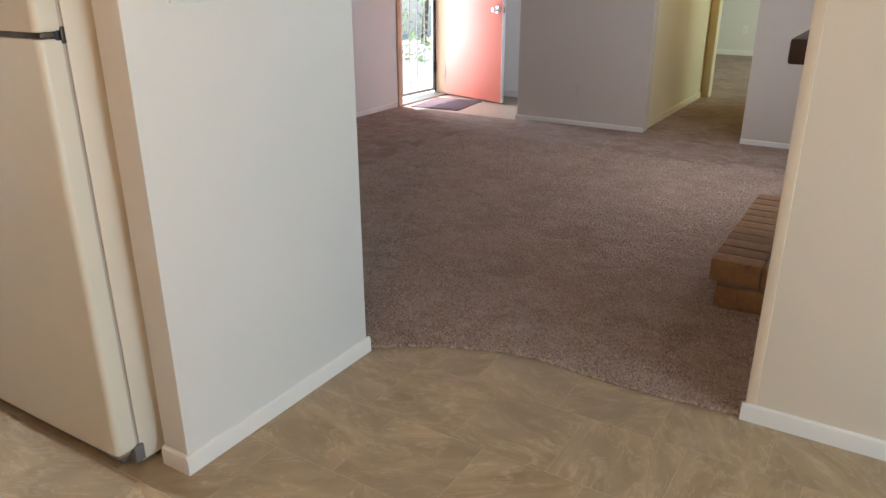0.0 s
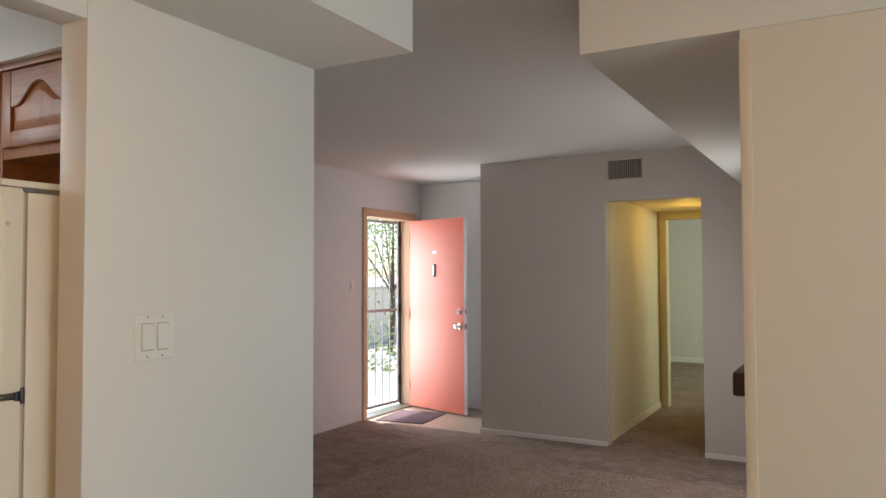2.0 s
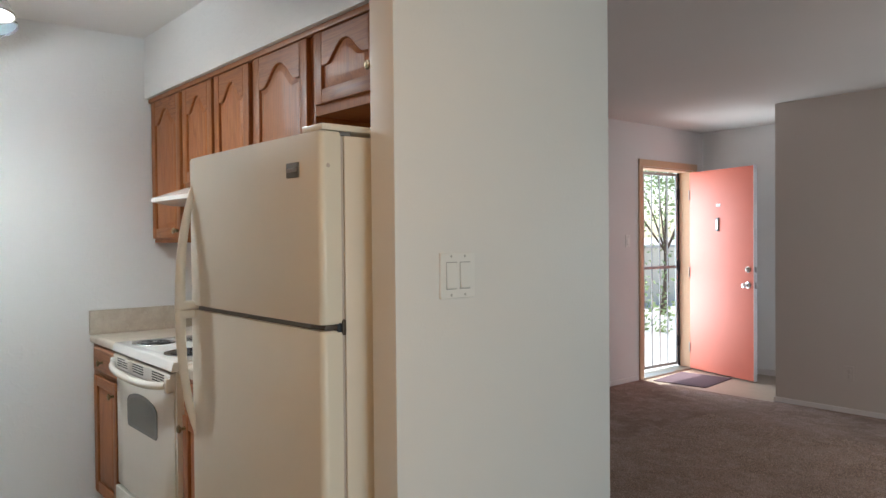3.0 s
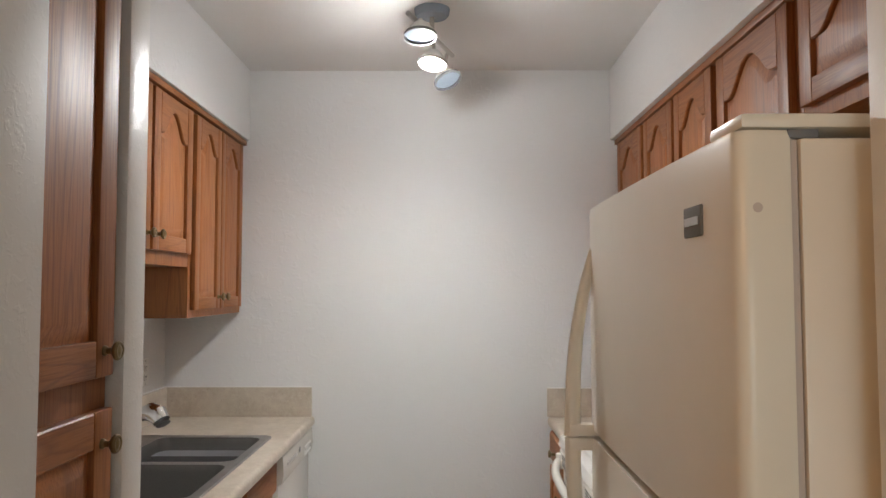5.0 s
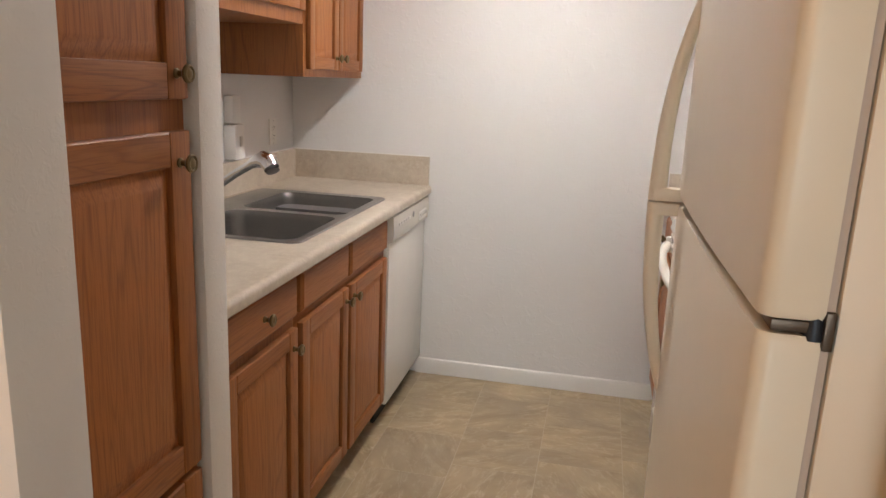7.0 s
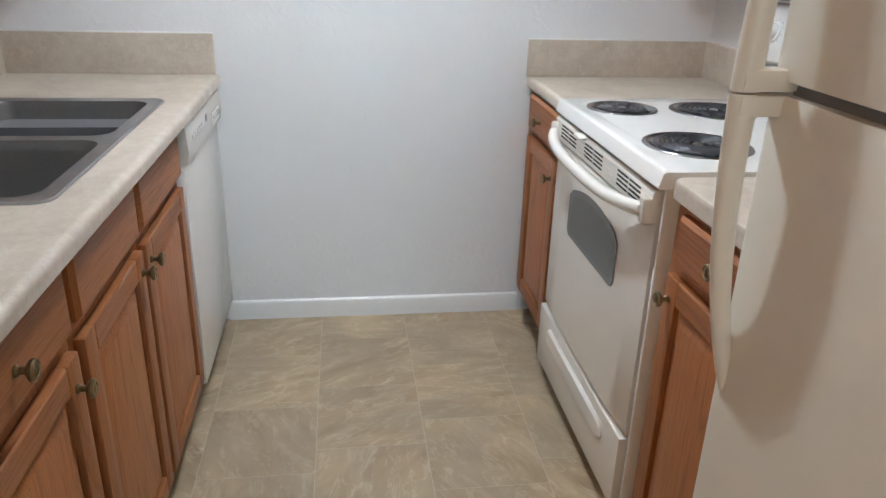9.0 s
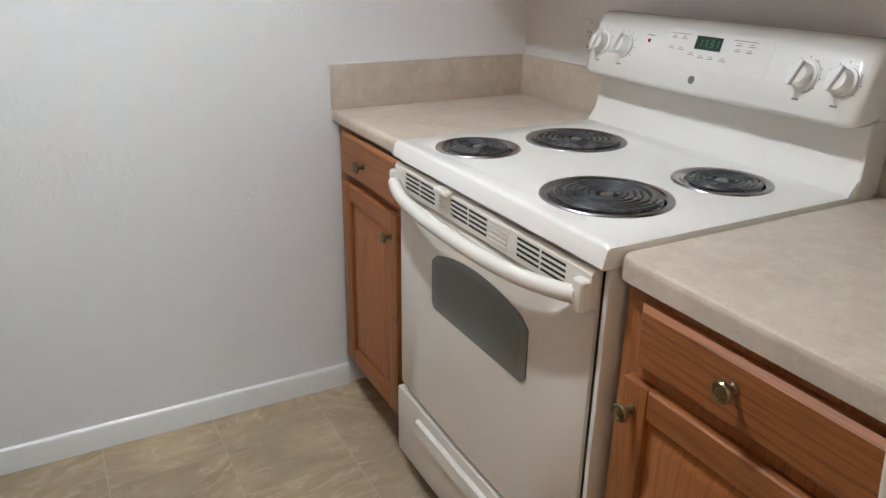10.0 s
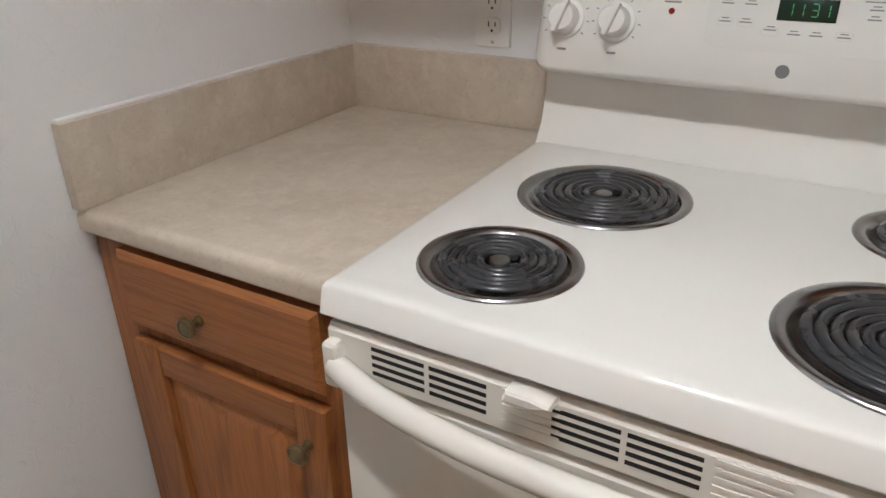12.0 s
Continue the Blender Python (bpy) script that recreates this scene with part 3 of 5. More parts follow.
panel_door(c, 0.030, 0.436, 0.135, 0.729, at=(0.055, 0.681))

# base cabinets on the sink side: turned to face +y
c = thing("base_cabinet", -2.226, FACE_S, 0, 180, "oak base cabinet with one drawer beside the sink", "cabinet", "sink base cabinets")
carcass(c, 0.519, 0.60, 0.105, 0.876)
drawer_front(c, 0.104, 0.504, 0.749, 0.868, (0.299, 0.806))
panel_door(c, 0.104, 0.504, 0.118, 0.718, at=(0.474, 0.665))
c = thing("sink_cabinet", -2.746, FACE_S, 0, 180, "oak sink base cabinet with two doors", "cabinet", "sink base cabinets")
carcass(c, 0.855, 0.60, 0.105, 0.725)
part("face_frame", box(0, 0.855, 0.0, 0.019, 0.7255, 0.876, 0.001), OAK_H, c)
drawer_front(c, 0.018, 0.400, 0.749, 0.866)
drawer_front(c, 0.424, 0.838, 0.749, 0.866)
panel_door(c, 0.018, 0.400, 0.118, 0.718, at=(0.375, 0.675))
panel_door(c, 0.424, 0.838, 0.118, 0.718, at=(0.450, 0.675))

# pantry
c = thing("pantry_cabinet", -1.642, 0.195, 0, 180, "tall glossy oak pantry cabinet in a wall recess", "cabinet")
carcass(c, 0.496, 0.60, 0.09, 2.155)
panel_door(c, 0.012, 0.482, 1.345, 2.140, 0.085, (0.445, 1.388), 0.06)
panel_door(c, 0.012, 0.482, 0.655, 1.292, 0.0, (0.445, 1.238), 0.06)
panel_door(c, 0.012, 0.482, 0.120, 0.640, 0.0, None, 0.06)

# wall cabinets above the range side
UN, US = 1.560, -0.165
c = thing("wall_cabinet", -4.195, UN, 1.386, 0, "single-door oak wall cabinet with arched panel", "cabinet", "range wall cabinets")
part("body", box(0, 0.445, 0, 0.315, 0, 0.772, 0.002), OAK_V, c)
panel_door(c, 0.022, 0.425, 0.022, 0.750, 0.075, (0.39, 0.06))
c = thing("wall_cabinet", -3.748, UN, 1.66, 0, "short two-door oak wall cabinet above range hood", "cabinet", "range wall cabinets")
part("body", box(0, 0.758, 0, 0.315, 0, 0.498, 0.002), OAK_V, c)
panel_door(c, 0.016, 0.372, 0.02, 0.476, 0.075, (0.345, 0.055))
panel_door(c, 0.400, 0.770 - 0.02, 0.02, 0.476, 0.075, (0.425, 0.055))
c = thing("wall_cabinet", -2.988, UN, 1.386, 0, "single-door oak wall cabinet beside the refrigerator", "cabinet", "range wall cabinets")
part("body", box(0, 0.500, 0, 0.315, 0, 0.772, 0.002), OAK_V, c)
panel_door(c, 0.035, 0.470, 0.022, 0.750, 0.080, (0.06, 0.06))
c = thing("wall_cabinet", -2.486, UN, 1.845, 0, "low two-door oak cabinet above the refrigerator", "cabinet", "range wall cabinets")
part("body", box(0, 0.855, 0, 0.315, 0, 0.313, 0.002), OAK_V, c)
panel_door(c, 0.020, 0.420, 0.035, 0.290, 0.070, (0.395, 0.11))
panel_door(c, 0.436, 0.836, 0.035, 0.290, 0.070, (0.461, 0.11))

# wall cabinets above the sink
c = thing("wall_cabinet", -3.530, US, 1.380, 180, "tall two-door oak wall cabinet beside end wall", "cabinet", "sink wall cabinets")
part("body", box(0, 0.665, 0, 0.33, 0, 0.778, 0.002), OAK_V, c)
panel_door(c, 0.022, 0.318, 0.028, 0.750, 0.075, (0.290, 0.075), 0.045)
panel_door(c, 0.326, 0.622, 0.028, 0.750, 0.075, (0.354, 0.075), 0.045)
c = thing("wall_cabinet", -2.760, US, 1.565, 180, "short two-door oak wall cabinet above the sink", "cabinet", "sink wall cabinets")
part("body", box(0, 0.768, 0, 0.33, 0, 0.593, 0.002), OAK_V, c)
panel_door(c, 0.020, 0.384, 0.045, 0.565, 0.085, (0.356, 0.095))
panel_door(c, 0.404, 0.750, 0.045, 0.565, 0.085, (0.430, 0.095))

# the thin moulding that closes the joint under the soffits
for nm, x0, x1, y0, y1 in (("trim_cabinet_north", -4.195, -1.632, 1.534, 1.559), ("trim_cabinet_south", -4.195, -2.224, -0.164, -0.141)):
    structure(nm, box(x0, x1, y0, y1, 2.137, 2.159, 0.003), OAK_H, "thin oak moulding under the soffit")

# ---- range hood ----
c = thing("range_hood", -3.745, 1.39, 1.565, 0, "white metal range hood under the wall cabinet", "range hood")
part("canopy", sweep([(0.0, 0.018), (0.0, 0.036), (0.17, 0.093), (0.485, 0.093), (0.485, 0.0), (0.10, 0.0)], 0, 0.75), ENAMEL, c)
part("filter", box(0.12, 0.62, 0.12, 0.40, -0.004, 0.0), GREY, c)


# ---- worktops ----
def nose(y_front, y_back, z0, z1, r=0.016):
    """Section of a worktop with a round front edge."""
    s = 1 if y_back > y_front else -1
    pts = []
    for k in range(7):
        a = radians(180 - 90 * k / 6)
        pts.append((y_front + s * (r + r * math.cos(a)), z1 - r + r * math.sin(a)))
    pts += [(y_back, z1), (y_back, z0), (y_front + s * 0.006, z0), (y_front, z0 + 0.006)]
    return pts


def worktop(name, label, x0, x1, yf, yb, splash):
    t = thing(name, 0, 0, 0, 0, label, "worktop")
    part("top", sweep(nose(yf, yb, 0.877, 0.915), x0, x1), LAMINATE, t)
    for nm, bm in splash:
        part(nm, bm, LAMINATE, t)
    return t


worktop("worktop", "beige mottled laminate worktop beside the range", KX + 0.001, -3.746, 1.222, KN - 0.001,
        [("end_splash", box(KX + 0.001, KX + 0.021, 1.218, KN - 0.021, 0.9155, 1.040, 0.0015)), ("back_splash", box(KX + 0.001, -3.746, KN - 0.021, KN - 0.001, 0.9155, 1.040, 0.002))])
structure("trim_caulk_range", box(KX + 0.0005, KX + 0.010, 1.222, KN - 0.002, 1.0402, 1.0435, 0.001), TRIM, "white caulk line above the splash")
structure("trim_caulk_sink", box(KX + 0.0005, KX + 0.010, KS + 0.012, 0.162, 1.0452, 1.0485, 0.001), TRIM, "white caulk line above the splash")
structure("trim_caulk_sink_back", box(KX + 0.0105, -2.223, KS + 0.0005, KS + 0.010, 1.0452, 1.0485, 0.001), TRIM, "white caulk line above the splash")
t = thing("worktop", 0, 0, 0, 0, "beige mottled laminate worktop between range and refrigerator", "worktop")
plan = [(-2.478, 1.222), (-2.478, KN - 0.001), (-2.982, KN - 0.001)] + [(-2.952 - 0.030 * math.cos(radians(15 * k)), 1.252 - 0.030 * math.sin(radians(15 * k))) for k in range(7)]
part("top", merge(None, prism(plan, -0.915, -0.877, 0.012, seg=4), Matrix.Rotation(radians(-90), 4, "X")), LAMINATE, t)
part("back_splash", box(-2.982, -2.478, KN - 0.021, KN - 0.001, 0.9155, 1.040, 0.002), LAMINATE, t)

SX0, SX1, SY0, SY1 = -3.752, -2.862, -0.448, 0.101     # sink rim
t = thing("worktop", 0, 0, 0, 0, "beige laminate worktop around the steel sink", "worktop")
part("top", sweep(nose(0.178, SY1 - 0.015, 0.877, 0.915), KX + 0.001, -2.2235), LAMINATE, t)
part("top_end", box(KX + 0.001, SX0 + 0.015, KS + 0.001, SY1 - 0.015, 0.877, 0.915), LAMINATE, t)
part("top_end", box(SX1 - 0.015, -2.2235, KS + 0.001, SY1 - 0.015, 0.877, 0.915), LAMINATE, t)
part("top_back", box(SX0 + 0.015, SX1 - 0.015, KS + 0.001, SY0 + 0.015, 0.877, 0.915), LAMINATE, t)
part("end_splash", box(KX + 0.001, KX + 0.021, KS + 0.021, 0.166, 0.9155, 1.045, 0.0015), LAMINATE, t)
part("back_splash", box(KX + 0.001, -2.2235, KS + 0.001, KS + 0.021, 0.9155, 1.045, 0.002), LAMINATE, t)


# ---- sink and tap ----
def ring_at(own, x0, x1, y0, y1, r, z, n=6):
    return [own.verts.new((x, y, z)) for x, y in rounded(x0, x1, y0, y1, r, n)]


def loop_edges(own, ring):
    return [own.edges.get((ring[i], ring[(i + 1) % len(ring)])) or own.edges.new((ring[i], ring[(i + 1) % len(ring)])) for i in range(len(ring))]


c = thing("sink", 0, 0, 0.9155, 0, "double-bowl brushed stainless steel drop-in sink", "sink")
own = bmesh.new()
low = ring_at(own, SX0, SX1, SY0, SY1, 0.035, 0.0005)
edge = ring_at(own, SX0 + 0.003, SX1 - 0.003, SY0 + 0.003, SY1 - 0.003, 0.033, 0.005)
flat = ring_at(own, SX0 + 0.012, SX1 - 0.012, SY0 + 0.012, SY1 - 0.012, 0.028, 0.003)
for r0, r1 in ((low, edge), (edge, flat)):
    for i in range(len(r0)):
        own.faces.new((r0[i], r0[(i + 1) % len(r0)], r1[(i + 1) % len(r0)], r1[i]))
edges = loop_edges(own, flat)
bowls = [(-3.715, -3.326, -0.325, 0.066), (-3.286, -2.898, -0.325, 0.066)]
tops = []
for x0, x1, y0, y1 in bowls:
    rg = ring_at(own, x0, x1, y0, y1, 0.045, 0.003)
    tops.append(rg)
    edges += loop_edges(own, rg)
bmesh.ops.triangle_fill(own, use_beauty=True, use_dissolve=False, edges=edges)
part("rim", own, STEEL, c, smooth=0.5)
for x0, x1, y0, y1 in bowls:
    own = bmesh.new()
    prev = None
    for d, z, r in ((0.0, 0.003, 0.045), (0.003, -0.003, 0.044), (0.007, -0.02, 0.043), (0.014, -0.14, 0.045), (0.032, -0.165, 0.05), (0.055, -0.172, 0.04)):
        rg = ring_at(own, x0 + d, x1 - d, y0 + d, y1 - d, r, z)
        if prev:
            for i in range(len(rg)):
                own.faces.new((prev[i], prev[(i + 1) % len(rg)], rg[(i + 1) % len(rg)], rg[i]))
        prev = rg
    own.faces.new(prev)
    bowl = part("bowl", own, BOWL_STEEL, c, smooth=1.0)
    cx, cy = (x0 + x1) / 2, (y0 + y1) / 2
    part("drain", lathe([(0, 0.001), (0.03, 0.001), (0.043, 0.004), (0.046, 0.0)], 24, m=pose(cx, cy, -0.171)), CHROME, bowl)

part("hole_cap", lathe([(0, 0.010), (0.010, 0.009), (0.019, 0.005), (0.021, 0.0)], 20, m=pose(-3.03, -0.388, 0.003)), CHROME, c, "round chrome deck cap")

c = thing("tap", -3.19, -0.395, 0.9185, 0, "chrome pull-out kitchen tap on the sink deck", "tap")
part("base", lathe([(0, 0), (0.030, 0), (0.030, 0.008), (0.024, 0.014), (0.023, 0.075), (0.018, 0.085), (0, 0.088)], 24), CHROME, c)
spout = [(0.0, 0.0, 0.045), (0.045, 0.08, 0.095), (0.105, 0.185, 0.155), (0.155, 0.27, 0.198)]
sp = part("spout", tube(spout, [0.016, 0.014, 0.013, 0.014], 16), CHROME, c)
part("spray_head", tube([(0.150, 0.262, 0.194), (0.165, 0.288, 0.207), (0.185, 0.322, 0.217), (0.198, 0.344, 0.212), (0.206, 0.358, 0.194)], [0.014, 0.020, 0.026, 0.027, 0.024], 20), CHROME, sp)
part("spray_face", lathe([(0, 0.002), (0.016, 0.002), (0.021, 0)], 20, m=look((0.2095, 0.3640, 0.1865), (0.235, 0.40, 0.13)) @ pose(0, 0, 0, 180)), GREY, sp)
part("lever", tube([(0.0, 0.0, 0.085), (-0.03, -0.02, 0.105), (-0.075, -0.035, 0.125)], [0.008, 0.007, 0.006], 10), CHROME, c)

# ---- dishwasher ----
c = thing("dishwasher", -3.606, 0.135, 0, 180, "white built-in dishwasher under the worktop", "dishwasher")
part("tub", box(0.002, 0.585, 0.012, 0.55, 0.10, 0.872), GREY, c)
part("door", box(0.004, 0.583, -0.020, 0.012, 0.088, 0.765, 0.006), ENAMEL, c)
cp = part("control_panel", sweep([(-0.024, 0.876), (-0.034, 0.866), (-0.038, 0.80), (-0.032, 0.770), (-0.015, 0.762), (0.0, 0.762), (0.0, 0.876)], 0.004, 0.583), ENAMEL_FRONT, c)
part("logo", lathe([(0, 0), (0.012, 0), (0.011, 0.002), (0, 0.0022)], 20, m=pose(0.30, -0.0365, 0.832, 90)), GREY, cp)
for i in range(5):
    part("button", box(0.075 + i * 0.036, 0.100 + i * 0.036, -0.0395, -0.035, 0.822, 0.834, 0.002), PALE_PRINT, cp)
part("handle_recess", prism(rounded(0.39, 0.53, 0.785, 0.825, 0.012), -0.0385, -0.030), PALE_PRINT, cp)
part("latch", box(0.405, 0.515, -0.044, -0.036, 0.803, 0.816, 0.003), ENAMEL, cp)
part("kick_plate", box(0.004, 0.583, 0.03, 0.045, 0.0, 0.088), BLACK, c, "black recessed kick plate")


# ---- electric range ----
RX0, RW_ = -3.741, 0.757
c = thing("electric_range", RX0, 1.20, 0, 0, "white freestanding electric range with four coil burners", "stove")
part("side_panel", box(0.004, 0.012, 0.052, 0.655, 0.03, 0.892), ENAMEL, c)
part("side_panel", box(RW_ - 0.014, RW_ - 0.003, 0.020, 0.655, 0.03, 0.884, 0.003), ENAMEL, c)
part("body", box(0.012, RW_ - 0.012, 0.060, 0.650, 0.02, 0.892), GREY, c)
# black strip stands in for the shade beside the oven door
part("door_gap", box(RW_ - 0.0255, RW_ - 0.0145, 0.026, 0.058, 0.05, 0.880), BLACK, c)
part("foot", box(0.02, RW_ - 0.02, 0.09, 0.10, 0.0, 0.03), BLACK, c)
# cooktop: a pressed sheet with a rolled front edge and a shallow well
BURNERS = ((-3.590, 1.343, 0.077), (-3.556, 1.594, 0.100), (-3.182, 1.370, 0.103), (-3.155, 1.637, 0.077))
TOP = 0.9255
own = bmesh.new()
section = [(0.012, 0.886), (0.002, 0.887), (0.0, 0.890), (0.0075, 0.9195), (0.0088, 0.9228), (0.0115, 0.9250), (0.016, 0.9262), (0.026, 0.9262), (0.034, TOP)]
ends = [[own.verts.new((x, y, z)) for y, z in section] for x in (0.0, 0.010, RW_ - 0.010, RW_)]
for k, lift in ((0, -0.004), (3, -0.004)):
    for v in ends[k][4:]:
        v.co.z += lift
for l0, l1 in zip(ends, ends[1:]):
    for k in range(len(section) - 1):
        own.faces.new((l0[k], l1[k], l1[k + 1], l0[k + 1]))
rear = [own.verts.new((x, 0.578, z)) for x, z in ((0.0, TOP - 0.004), (0.010, TOP), (RW_ - 0.010, TOP), (RW_, TOP - 0.004))]
own.faces.new((ends[0][-1], ends[1][-1], rear[1], rear[0]))
own.faces.new((ends[2][-1], ends[3][-1], rear[3], rear[2]))
for k, e in ((0, 0), (3, 3)):
    low = [own.verts.new((ends[e][0].co.x, y, 0.886)) for y in (0.578,)]
    own.faces.new(ends[e] + [rear[k], low[0]])
# the flat top has four round holes for the drip pans
rim = [own.edges.get((ends[1][-1], ends[2][-1])), own.edges.get((ends[1][-1], rear[1])), own.edges.get((ends[2][-1], rear[2])), own.edges.new((rear[1], rear[2]))]
for bx, by, r in BURNERS:
    ring = [own.verts.new((bx - RX0 + (r + 0.010) * math.cos(2 * math.pi * k / 48), by - 1.20 + (r + 0.010) * math.sin(2 * math.pi * k / 48), TOP)) for k in range(48)]
    rim += [own.edges.new((ring[k], ring[(k + 1) % 48])) for k in range(48)]
bmesh.ops.triangle_fill(own, use_beauty=True, use_dissolve=False, edges=rim, normal=(0, 0, 1))
bmesh.ops.recalc_face_normals(own, faces=own.faces[:])
for f in own.faces:
    if abs(f.normal.z) > 0.99 and f.normal.z < 0:
        f.normal_flip()
ck = part("cooktop", own, ENAMEL, c, smooth=0.5)


def burner(bx, by, r):
    z = TOP
    b = part("burner", lathe([(r + 0.0195, 0.0004), (r + 0.018, 0.0034), (r + 0.014, 0.0042), (r + 0.006, 0.0028), (r + 0.002, -0.001), (r - 0.004, -0.010), (r - 0.02, -0.022), (0.03, -0.027), (0, -0.027)], 48, m=pose(bx, by, z)), DRIP, c, "chrome drip pan under a black coil", smooth=1.0)
    turns = 6 if r > 0.085 else 5
    path = []
    n = 34 * turns
    for i in range(n + 1):
        a = 2 * math.pi * turns * i / n
        rr = 0.018 + (r - 0.023) * i / n
        path.append((bx + rr * math.cos(a + 0.8), by + rr * math.sin(a + 0.8), z + 0.0030))
    path.append((bx + (r + 0.001) * math.cos(0.9), by + (r + 0.001) * math.sin(0.9), z - 0.004))
    part("coil", tube(path, 0.0058 if r > 0.085 else 0.0052, 8, flat=0.7), COIL, b, smooth=1.2)
    part("medallion", lathe([(0, 0.0062), (0.008, 0.006), (0.012, 0.004), (0.012, -0.004)], 24, m=pose(bx, by, z)), NICKEL, b)
    for k in range(3):
        a = 0.5 + k * 2 * math.pi / 3
        m = pose(bx, by, z, 0, 0, math.degrees(a))
        part("support", merge(None, box(0.012, r - 0.004, -0.0014, 0.0014, -0.010, -0.002), m), NICKEL, b)
    return b


for bx, by, r in BURNERS:
    burner(bx - RX0, by - 1.20, r)

# oven door with window, vents and bowed handle
own = bmesh.new()
n = 12
grid = []
for zz in (0.272, 0.279, 0.55, 0.800, 0.806):
    row = []
    for i in range(n + 1):
        u = i / n
        bow = 0.007 * (1 - (2 * u - 1) ** 2)
        edge = 0.006 if zz in (0.272, 0.806) or i in (0, n) else 0.0
        row.append(own.verts.new((0.006 + (RW_ - 0.032) * u, 0.012 - bow + edge, zz)))
    grid.append(row)
for r0, r1 in zip(grid, grid[1:]):
    for i in range(n):
        own.faces.new((r0[i], r0[i + 1], r1[i + 1], r1[i]))
back = [own.verts.new((x, 0.050, z)) for x, z in ((0.006, 0.272), (RW_ - 0.026, 0.272), (RW_ - 0.026, 0.806), (0.006, 0.806))]
own.faces.new(back)
own.faces.new([grid[0][i] for i in range(n + 1)] + [back[1], back[0]])
own.faces.new([grid[-1][i] for i in range(n + 1)] + [back[2], back[3]])
own.faces.new([r[0] for r in grid] + [back[3], back[0]])
own.faces.new([r[-1] for r in grid] + [back[2], back[1]])
door = part("oven_door", own, ENAMEL_FRONT, c, "almond-white oven door", smooth=0.7)
x0, x1, z0, z1 = 0.196, 0.572, 0.578, 0.706


def window_outline(g):
    pts = []
    r = 0.022
    for cx, cz, a in ((x0 + r, z0 + r, 180), (x1 - r, z0 + r, 270)):
        pts += [(cx + (r + g) * math.cos(radians(a + 15 * k)), cz + (r + g) * math.sin(radians(a + 15 * k))) for k in range(7)]
    for i in range(17):
        u = 1 - 2 * i / 16
        pts.append(((x0 + x1) / 2 + u * ((x1 - x0) / 2 + g), z1 + g + 0.034 * (1 - u * u) - 0.012 * max(0, abs(u) - 0.9) * 10))
    return pts


part("oven_window", prism(window_outline(0), 0.0043, 0.030, 0.0003), GLASS_OVEN, door, "dark arched oven window")
inner = [((x0 + x1) / 2 + (x - (x0 + x1) / 2) * 0.88, 0.650 + (z - 0.650) * 0.80) for x, z in window_outline(0)]
part("window_screen", prism(inner, 0.0041, 0.0046), plain("oven_glass_inner", (0.13, 0.14, 0.122), 0.08), door)
vent = part("vent_panel", sweep([(0.014, 0.806), (0.004, 0.815), (0.004, 0.868), (0.010, 0.876), (0.050, 0.876), (0.050, 0.806)], 0.006, RW_ - 0.026), ENAMEL_FRONT, c)
for gx in (0.065, 0.278, 0.524):
    for half in (0, 1):
        for k in range(4):
            a = gx + half * 0.074
            part("vent_slot", box(a, a + 0.068, 0.0037, 0.006, 0.8265 + k * 0.0105, 0.8317 + k * 0.0105), BLACK, vent)
for gx in (0.225, 0.430):
    for k in range(5):
        part("vent_rib", box(gx, gx + 0.062, 0.0025, 0.005, 0.825 + k * 0.0095, 0.829 + k * 0.0095), ENAMEL_FRONT, vent)
part("door_latch", prism([(0.232, 0.866), (0.262, 0.866), (0.284, 0.872), (0.282, 0.876), (0.262, 0.879), (0.236, 0.879)], -0.016, 0.02, 0.003), ENAMEL_FRONT, vent)
# black sheet fills in the shade under the cooktop edge
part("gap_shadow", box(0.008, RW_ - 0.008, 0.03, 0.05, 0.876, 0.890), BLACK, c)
path = [(0.020 + (RW_ - 0.068) * i / 24, -0.004 - 0.034 * (1 - (2 * i / 24 - 1) ** 4) ** 1.0, 0.828 - 0.018 * (1 - (2 * i / 24 - 1) ** 2)) for i in range(25)]
hd = part("oven_handle", tube(path, 0.0158, 14, flat=1.0), ENAMEL_FRONT, c, "bowed white oven handle", smooth=1.2)
for x, w in ((0.005, 0.024), (RW_ - 0.056, 0.029)):
    part("handle_end", box(x, x + w, -0.013, 0.016, 0.800, 0.860, 0.009, 3), ENAMEL_FRONT, hd)
# storage drawer with a long finger grip
dr = part("storage_drawer", box(0.006, RW_ - 0.026, 0.004, 0.052, 0.062, 0.262, 0.007), ENAMEL_FRONT, c)
part("finger_grip", prism(rounded(0.12, 0.63, 0.180, 0.232, 0.02), -0.006, 0.006, 0.006), ENAMEL, dr)
# back guard and control panel
part("back_guard", sweep([(0.575, 0.915), (0.582, 0.930), (0.600, 0.955), (0.612, 1.00), (0.616, 1.07), (0.655, 1.07), (0.655, 0.90), (0.575, 0.90)], 0.0, RW_), ENAMEL, c, smooth=1.0)
own = bmesh.new()
sec = [(0.545, 1.062), (0.552, 1.050), (0.575, 1.046), (0.66, 1.05), (0.66, 1.185), (0.640, 1.203), (0.605, 1.205), (0.585, 1.196)]
rings = []
for x, k in ((0.0, 0.72), (0.004, 0.86), (0.014, 0.96), (0.030, 1.0), (RW_ - 0.030, 1.0), (RW_ - 0.014, 0.96), (RW_ - 0.004, 0.86), (RW_, 0.72)):
    rings.append([own.verts.new((x, 0.615 + (y - 0.615) * k, 1.125 + (z - 1.125) * k)) for y, z in sec])
